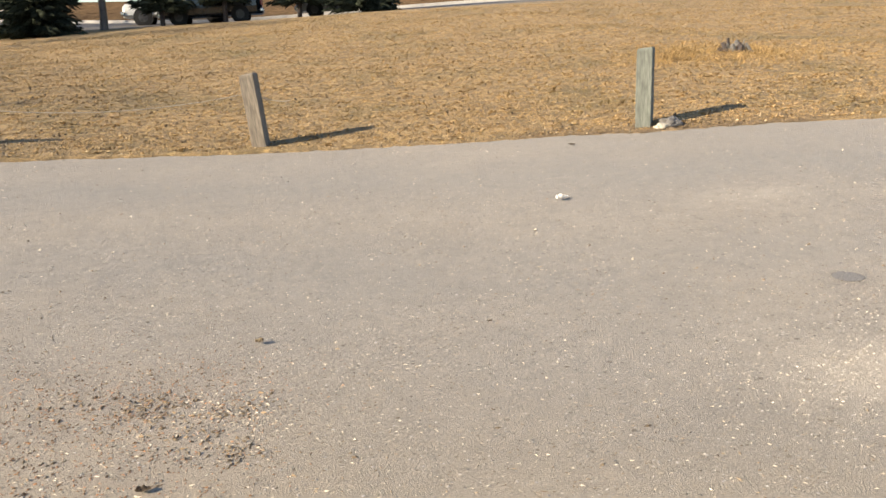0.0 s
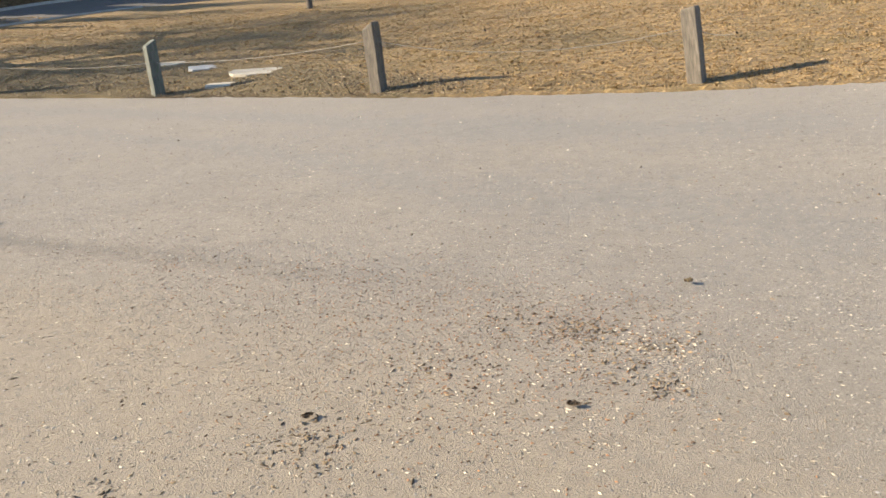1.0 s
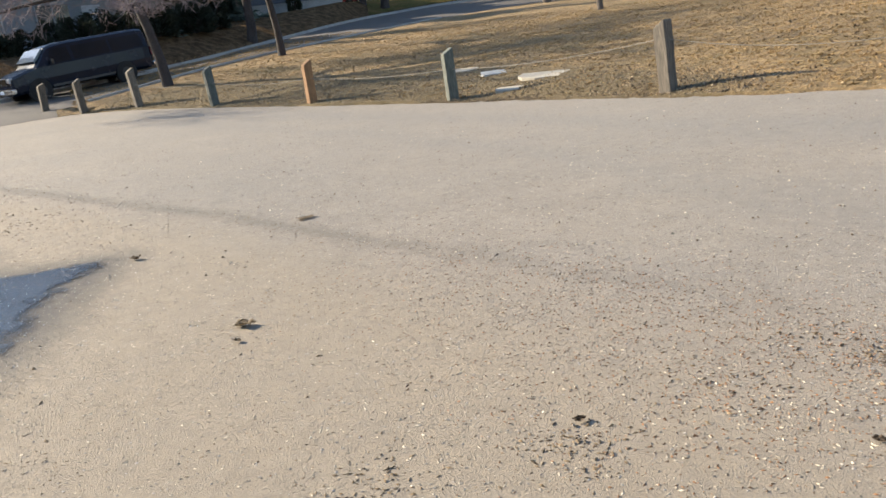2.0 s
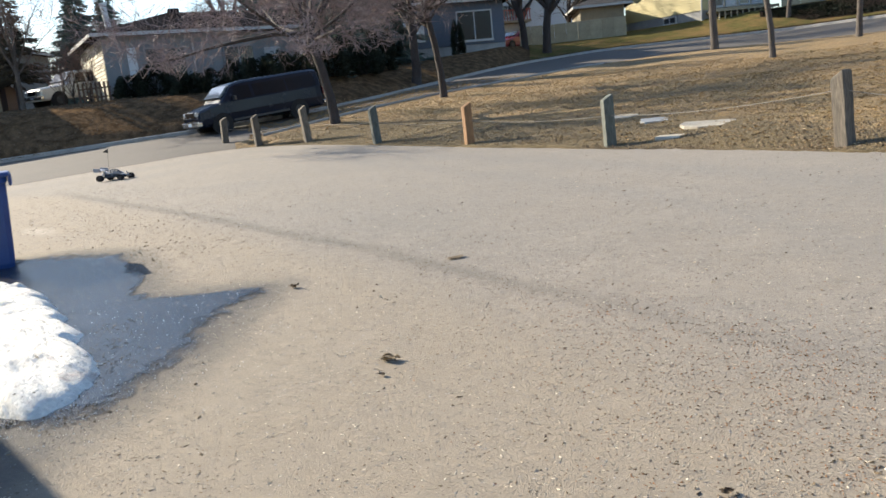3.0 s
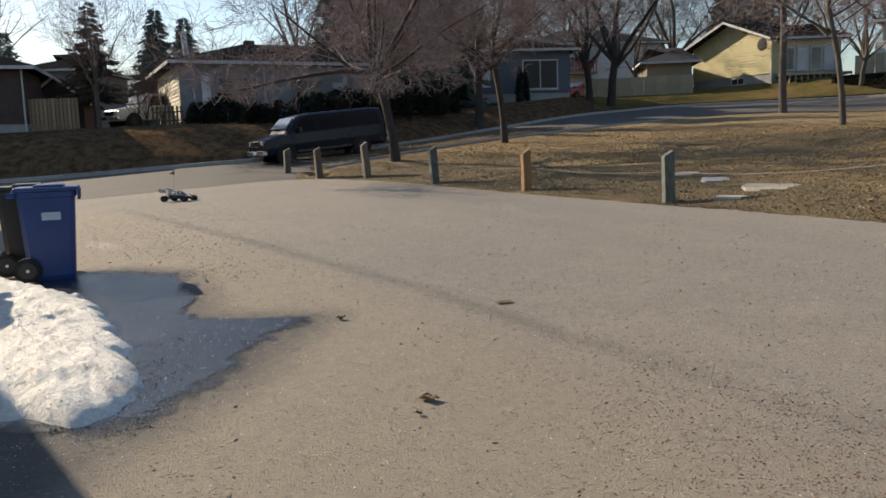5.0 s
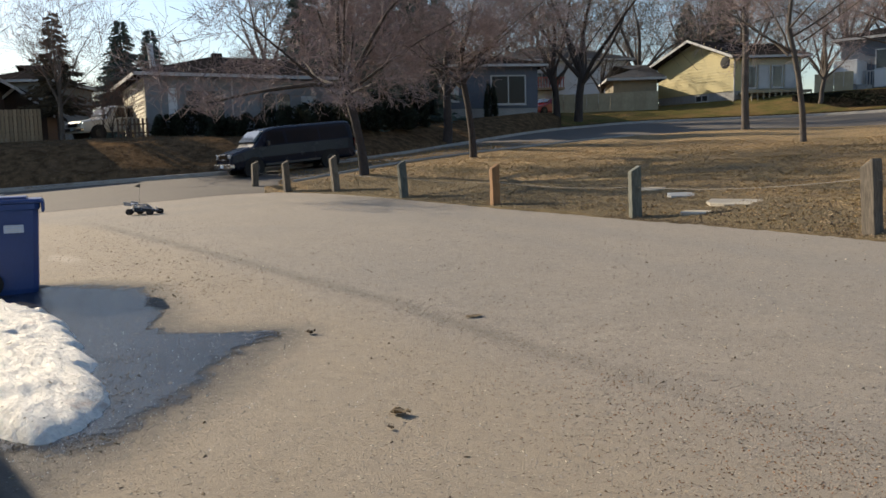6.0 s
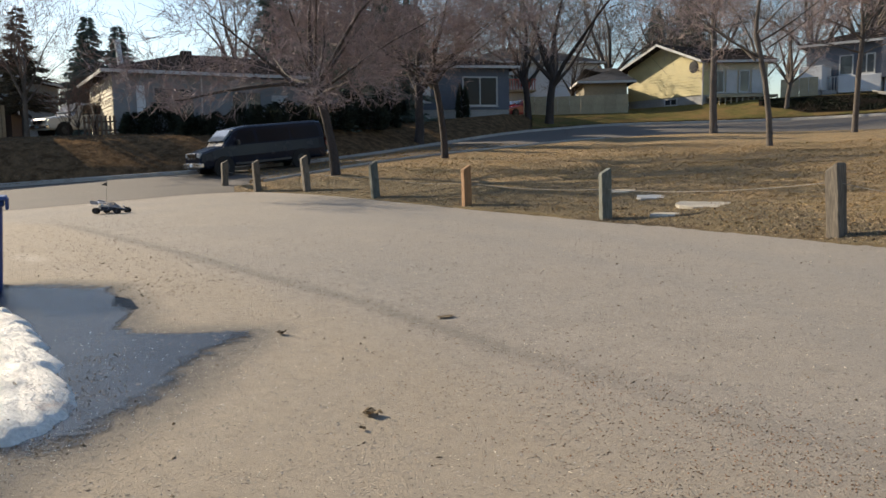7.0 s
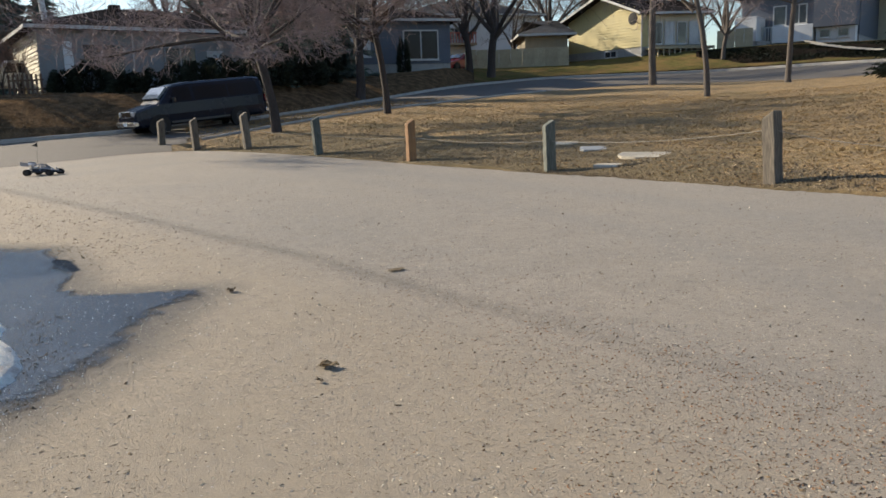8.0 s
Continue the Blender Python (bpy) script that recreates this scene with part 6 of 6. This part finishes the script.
def drifts(lo, hi, near, reach, power, scale, cut, seed):
    """Headings and distances over the open lot, gathered in drifts."""
    def pick(rng):
        while True:
            h, r = rng.uniform(lo, hi), near + (reach - near) * rng.uniform() ** power
            x, y = -r * math.sin(radians(h)), r * math.cos(radians(h))
            if noise.noise(Vector((x * scale, y * scale, seed))) + 0.5 * noise.noise(Vector((x * scale * 3.1, y * scale * 3.1, seed))) > cut + rng.normal(0, 0.22):
                return h, r
    return pick


scatter("wood_chips", M_CHIP, 1, 10500, fan(-48, 90, 1.9, 8.5, 0.8), lambda g: g.uniform(0.003, 0.011), "pale wood chips and husks scattered over the asphalt", "debris")
scatter("leaf_bits", M_LEAFM, 2, 13000, drifts(-48, 90, 1.9, 10.0, 0.8, 0.8, -0.1, 1.0), lambda g: g.uniform(0.003, 0.011) * (1 + (g.uniform() > 0.97)), "dark leaf bits scattered over the asphalt", "debris", 0.3)
scatter("grit", M_GRIT, 3, 28000, fan(-48, 90, 1.9, 12, 0.7), lambda g: g.uniform(0.003, 0.009), "loose grit on the asphalt", "gravel", 0.4, 1.8)
scatter("leaf_litter", M_LEAFM, 4, 750, clumps([(8.2, 3.42, 0.09), (2.3, 3.27, 0.07), (5.6, 3.05, 0.10), (7.7, 3.42, 0.09), (1.8, 2.89, 0.06), (29.4, 2.57, 0.10), (30, 2.58, 0.10), (46.5, 2.5, 0.10), (13.1, 3.57, 0.12), (20, 3.0, 0.25)]), lambda g: g.uniform(0.005, 0.016), "small heaps of dead leaf bits on the asphalt", "debris", 0.5)
scatter("pale_litter", M_CHIP, 5, 1100, clumps([(2.2, 3.25, 0.12), (9, 2.75, 0.3), (20, 2.9, 0.4), (40, 3.0, 0.5), (60, 4.2, 0.6), (72, 4.8, 0.5)]), lambda g: g.uniform(0.005, 0.013), "drifts of pale husks on the asphalt", "debris")
scatter("edge_leaves", M_LEAF, 6, 21000, lambda g: (lambda h: (h, edge_r(h) + abs(g.normal(0, 0.22)) - 0.05))(g.uniform(-48, 62)), lambda g: g.uniform(0.007, 0.019), "dead leaves gathered along the lawn's edge", "debris", 0.6, lift=0.012)
scatter("lawn_clods", M_LEAF, 9, 2200, lambda g: (lambda h: (h, edge_r(h) + 0.3 + 14 * g.uniform() ** 1.3))(g.uniform(-48, 60)), lambda g: g.uniform(0.015, 0.038), "dark dead leaves and clods in the lawn", "debris", 1.2, lawn=True)
scatter("lawn_leaves", M_LEAFP, 7, 5000, lambda g: (lambda h: (h, edge_r(h) + 16 * g.uniform() ** 1.5))(g.uniform(-48, 60)), lambda g: g.uniform(0.008, 0.026), "pale dead leaves lying in the lawn", "debris", 1.0, lawn=True)
scatter("dark_fibres", M_LEAFM, 41, 4200, drifts(-48, 90, 1.9, 8.0, 0.8, 1.1, 0.28, 3.0), lambda g: g.uniform(0.004, 0.013) * (1 + 0.8 * (g.uniform() > 0.95)), "brown plant fibres drifted over the dusty asphalt", "debris", 0.12, 0.42)
scatter("straw_fibres", M_CHIP, 42, 2200, drifts(-48, 90, 1.9, 7.5, 0.8, 1.1, 0.2, 5.0), lambda g: g.uniform(0.004, 0.013), "pale straw fibres drifted over the dusty asphalt", "debris", 0.22, 0.42)
scatter("drive_litter", M_LEAFM, 46, 2400, clumps([(73, 14.5, 0.9), (72, 17, 1.2), (70, 12, 0.8), (74.5, 19, 1.4), (68, 9.5, 0.7)]), lambda g: g.uniform(0.006, 0.024), "brown leaf litter drifted over the drive by the bins", "debris", 0.35)
scatter("pale_gravel", M_SANDG, 43, 1100, clumps([(-43.5, 4.0, 0.28), (-42, 3.8, 0.35), (-35, 7.5, 0.3), (-45, 4.6, 0.35)]), lambda g: g.uniform(0.003, 0.008), "pale gravel strewn over the asphalt", "gravel", 0.8, 1.8)
def littered(g):
    """A spot in the leaf-littered part of the lawn."""
    h = g.uniform(16, 60)
    return h, edge_r(h) + 0.05 + (litter_r(h) - edge_r(h)) * g.uniform() ** 1.3


scatter("lawn_litter", M_LEAFP, 44, 3800, littered, lambda g: g.uniform(0.008, 0.028), "pale fallen leaves in the trodden lawn", "debris", 0.8, lawn=True)
scatter("dark_lawn_litter", M_LEAF, 45, 3800, littered, lambda g: g.uniform(0.010, 0.032), "dark rotten leaves in the trodden lawn", "debris", 0.9, lawn=True)
scatter("brown_bits", M_LEAFB, 10, 5200, clumps([(14, 3.6, 0.35), (22, 3.5, 0.5), (27, 4.2, 0.35), (33, 4.0, 0.6), (12, 2.9, 0.4), (38, 5.0, 0.45), (6, 3.4, 0.3), (24, 2.8, 0.5)]), lambda g: g.uniform(0.003, 0.0095), "red-brown leaf bits strewn over the dusty asphalt", "debris", 0.6)
scatter("wet_grit", M_PAPER, 8, 800, clumps([(72, 6.3, 0.5), (69, 5.6, 0.5), (74, 5.0, 0.25), (77, 4.6, 0.2)]), lambda g: g.uniform(0.003, 0.007), "bright grit and ice crumbs on the wet asphalt", "debris", 0.9, lift=0.006)


def grass(name, seed, count, place, mat, low, high, label):
    """Short blades of grass, one mesh."""
    rng = np.random.default_rng(seed)
    verts, faces = [], []
    for k in range(count):
        h, r = place(rng)
        x, y = -r * math.sin(radians(h)), r * math.cos(radians(h))
        z = quick_height(h, r) + 0.03 + 0.10 * noise.noise(Vector((x * 0.35, y * 0.35, 3.0)))
        tuft = max(0.3, 1.0 + 1.6 * noise.noise(Vector((x * 2.3, y * 2.3, 8.0))))
        for b in range(3):
            a, s = rng.uniform(0, 6.283), rng.uniform(low, high) * tuft
            ox, oy = rng.normal(0, 0.025, 2)
            dx, dy = math.cos(a) * s * 0.9, math.sin(a) * s * 0.9
            wx, wy = -math.sin(a) * 0.0028 * (1 + r * 0.06), math.cos(a) * 0.0028 * (1 + r * 0.06)
            i = len(verts)
            verts.extend(((x + ox - wx, y + oy - wy, z - 0.03), (x + ox + wx, y + oy + wy, z - 0.03), (x + ox + dx, y + oy + dy, z + s * 0.75)))
            faces.append((i, i + 1, i + 2))
    return tagged(raw(name, verts, faces, mat), label, "grass", kind="stuff")


grass("grass_blades", 11, 50000, lambda g: (lambda h: (h, edge_r(h) + 0.06 + 21 * g.uniform() ** 1.15))(g.uniform(-47, 62)), M_BLADE, 0.012, 0.034, "short dry straw-coloured grass blades")
def tufts(name, seed, count, place, mat, label):
    """Low tufts of dead grass, each a fan of blades round one root, one mesh."""
    rng = np.random.default_rng(seed)
    verts, faces = [], []
    for k in range(count):
        h, r = place(rng)
        x, y = -r * math.sin(radians(h)), r * math.cos(radians(h))
        z = quick_height(h, r) + 0.03 + 0.10 * noise.noise(Vector((x * 0.35, y * 0.35, 3.0)))
        s = rng.uniform(0.4, 1.0) * (1.0 + 0.5 * noise.noise(Vector((x * 1.7, y * 1.7, 8.0))))
        i = len(verts)
        verts.append((x, y, z - 0.02))
        a0 = rng.uniform(0, 6.283)
        for b in range(5):
            a, w, up = a0 + b * 1.257 + rng.uniform(-0.4, 0.4), rng.uniform(0.035, 0.07) * s, rng.uniform(0.004, 0.026) * s
            n = len(verts)
            verts.append((x + math.cos(a - 0.3) * w, y + math.sin(a - 0.3) * w, z + up))
            verts.append((x + math.cos(a + 0.35) * w, y + math.sin(a + 0.35) * w, z + up * rng.uniform(0.3, 1.2)))
            faces.append((i, n, n + 1))
    return tagged(raw(name, verts, faces, mat), label, "grass", kind="stuff")


def open_lawn(g):
    """A spot on the lawn, seldom where leaf litter lies."""
    while True:
        h = g.uniform(-47, 62)
        r = edge_r(h) + 0.08 + 25 * g.uniform()
        if not 15 < h < 60 or r > litter_r(h) + g.normal(0, 0.6) or g.uniform() < 0.35:
            return h, r


tufts("grass_tufts", 14, 70000, open_lawn, M_TUFT, "matted tufts of dry straw-coloured grass")
grass("rough_grass", 12, 2600, clumps([(-31, 19, 0.9), (-28, 18.6, 0.6), (-33, 19.4, 0.8)]), M_BLADE, 0.06, 0.16, "longer rough dry grass around the stump")

scatter("track_grit", M_LEAF, 21, 900, lambda g: (lambda t, o: (math.degrees(math.atan2(-t[0], t[1] + o)), math.hypot(t[0], t[1] + o)))((lambda f: (float(np.interp(f, range(len(TRACK)), [p[0] for p in TRACK])), float(np.interp(f, range(len(TRACK)), [p[1] for p in TRACK]))))(g.uniform(1.5, 8.5)), g.normal(0, 0.13)), lambda g: g.uniform(0.003, 0.009), "dark grit gathered in the tyre track", "gravel", 0.8, 1.8)
scatter("bank_leaves", M_LEAF, 22, 5000, lambda g: (g.uniform(57, 78), g.uniform(37.2, 45)), lambda g: g.uniform(0.015, 0.045), "dead leaves and rough tufts on the bank", "debris", 1.0, lift=0.13)
scatter("loose_stones", M_LEAF, 23, 2200, fan(-48, 78, 4.5, 17, 0.7), lambda g: g.uniform(0.005, 0.014), "scattered dark pebbles and bits over the lot", "gravel", 0.9, 1.8)
scatter("pale_stones", M_CHIP, 24, 1000, fan(-48, 78, 4.5, 14, 0.7), lambda g: g.uniform(0.006, 0.014), "scattered pale pebbles over the lot", "gravel", 0.9, 1.8)
scatter("snow_crumbs", M_LEAF, 25, 900, clumps([(73.2, 5.35, 0.10), (75, 5.1, 0.10), (77.0, 4.8, 0.09), (79.5, 4.68, 0.08), (72.8, 5.8, 0.14), (72.6, 6.3, 0.12), (75.5, 4.55, 0.13)]), lambda g: g.uniform(0.003, 0.010), "dirt and crumbs along the melting snow's edge", "debris", 0.8, 1.6, lift=0.006)

# bank below the far houses, its shade put into dark colour and dark sprays
bank_shade = sheet("planting_bed", M_SHADEBANK, (13, 27), lambda h: float(ring(FAR, h)[0]) + 1.2 + 3.0 * max(0, h - 24) / 3, lambda h: float(ring(YARD, h)[0]) - 0.6, 0.20, 10, "bank below the far houses, its shade put into the dark colour", "planting bed", 0.1)


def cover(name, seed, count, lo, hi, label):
    """Low dark sprays spread over a bank to hold its shade, one mesh."""
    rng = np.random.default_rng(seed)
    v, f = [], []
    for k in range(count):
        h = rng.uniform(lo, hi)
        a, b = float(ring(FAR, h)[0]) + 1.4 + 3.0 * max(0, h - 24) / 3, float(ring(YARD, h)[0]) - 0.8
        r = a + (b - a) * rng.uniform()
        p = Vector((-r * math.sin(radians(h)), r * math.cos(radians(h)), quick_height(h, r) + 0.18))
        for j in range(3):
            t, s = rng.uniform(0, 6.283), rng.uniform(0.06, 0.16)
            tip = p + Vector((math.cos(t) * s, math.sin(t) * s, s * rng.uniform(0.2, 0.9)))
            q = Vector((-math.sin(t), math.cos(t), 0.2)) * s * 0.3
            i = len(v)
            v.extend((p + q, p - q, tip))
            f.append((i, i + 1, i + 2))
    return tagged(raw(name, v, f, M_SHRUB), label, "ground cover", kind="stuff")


cover("ground_cover", 31, 9000, 13.2, 26.8, "low dark sprays added to hold the shade on the bank")
path = ribbon("garden_path", M_STONE, (plan(20.4, 65.5), plan(19.2, 62.5), plan(17.6, 59.5), plan(16.0, 57.0), plan(14.8, 55.6)), 0.6, "pale concrete path down the dark bank", 6.0, 0.42)
tagged(path, category="path")
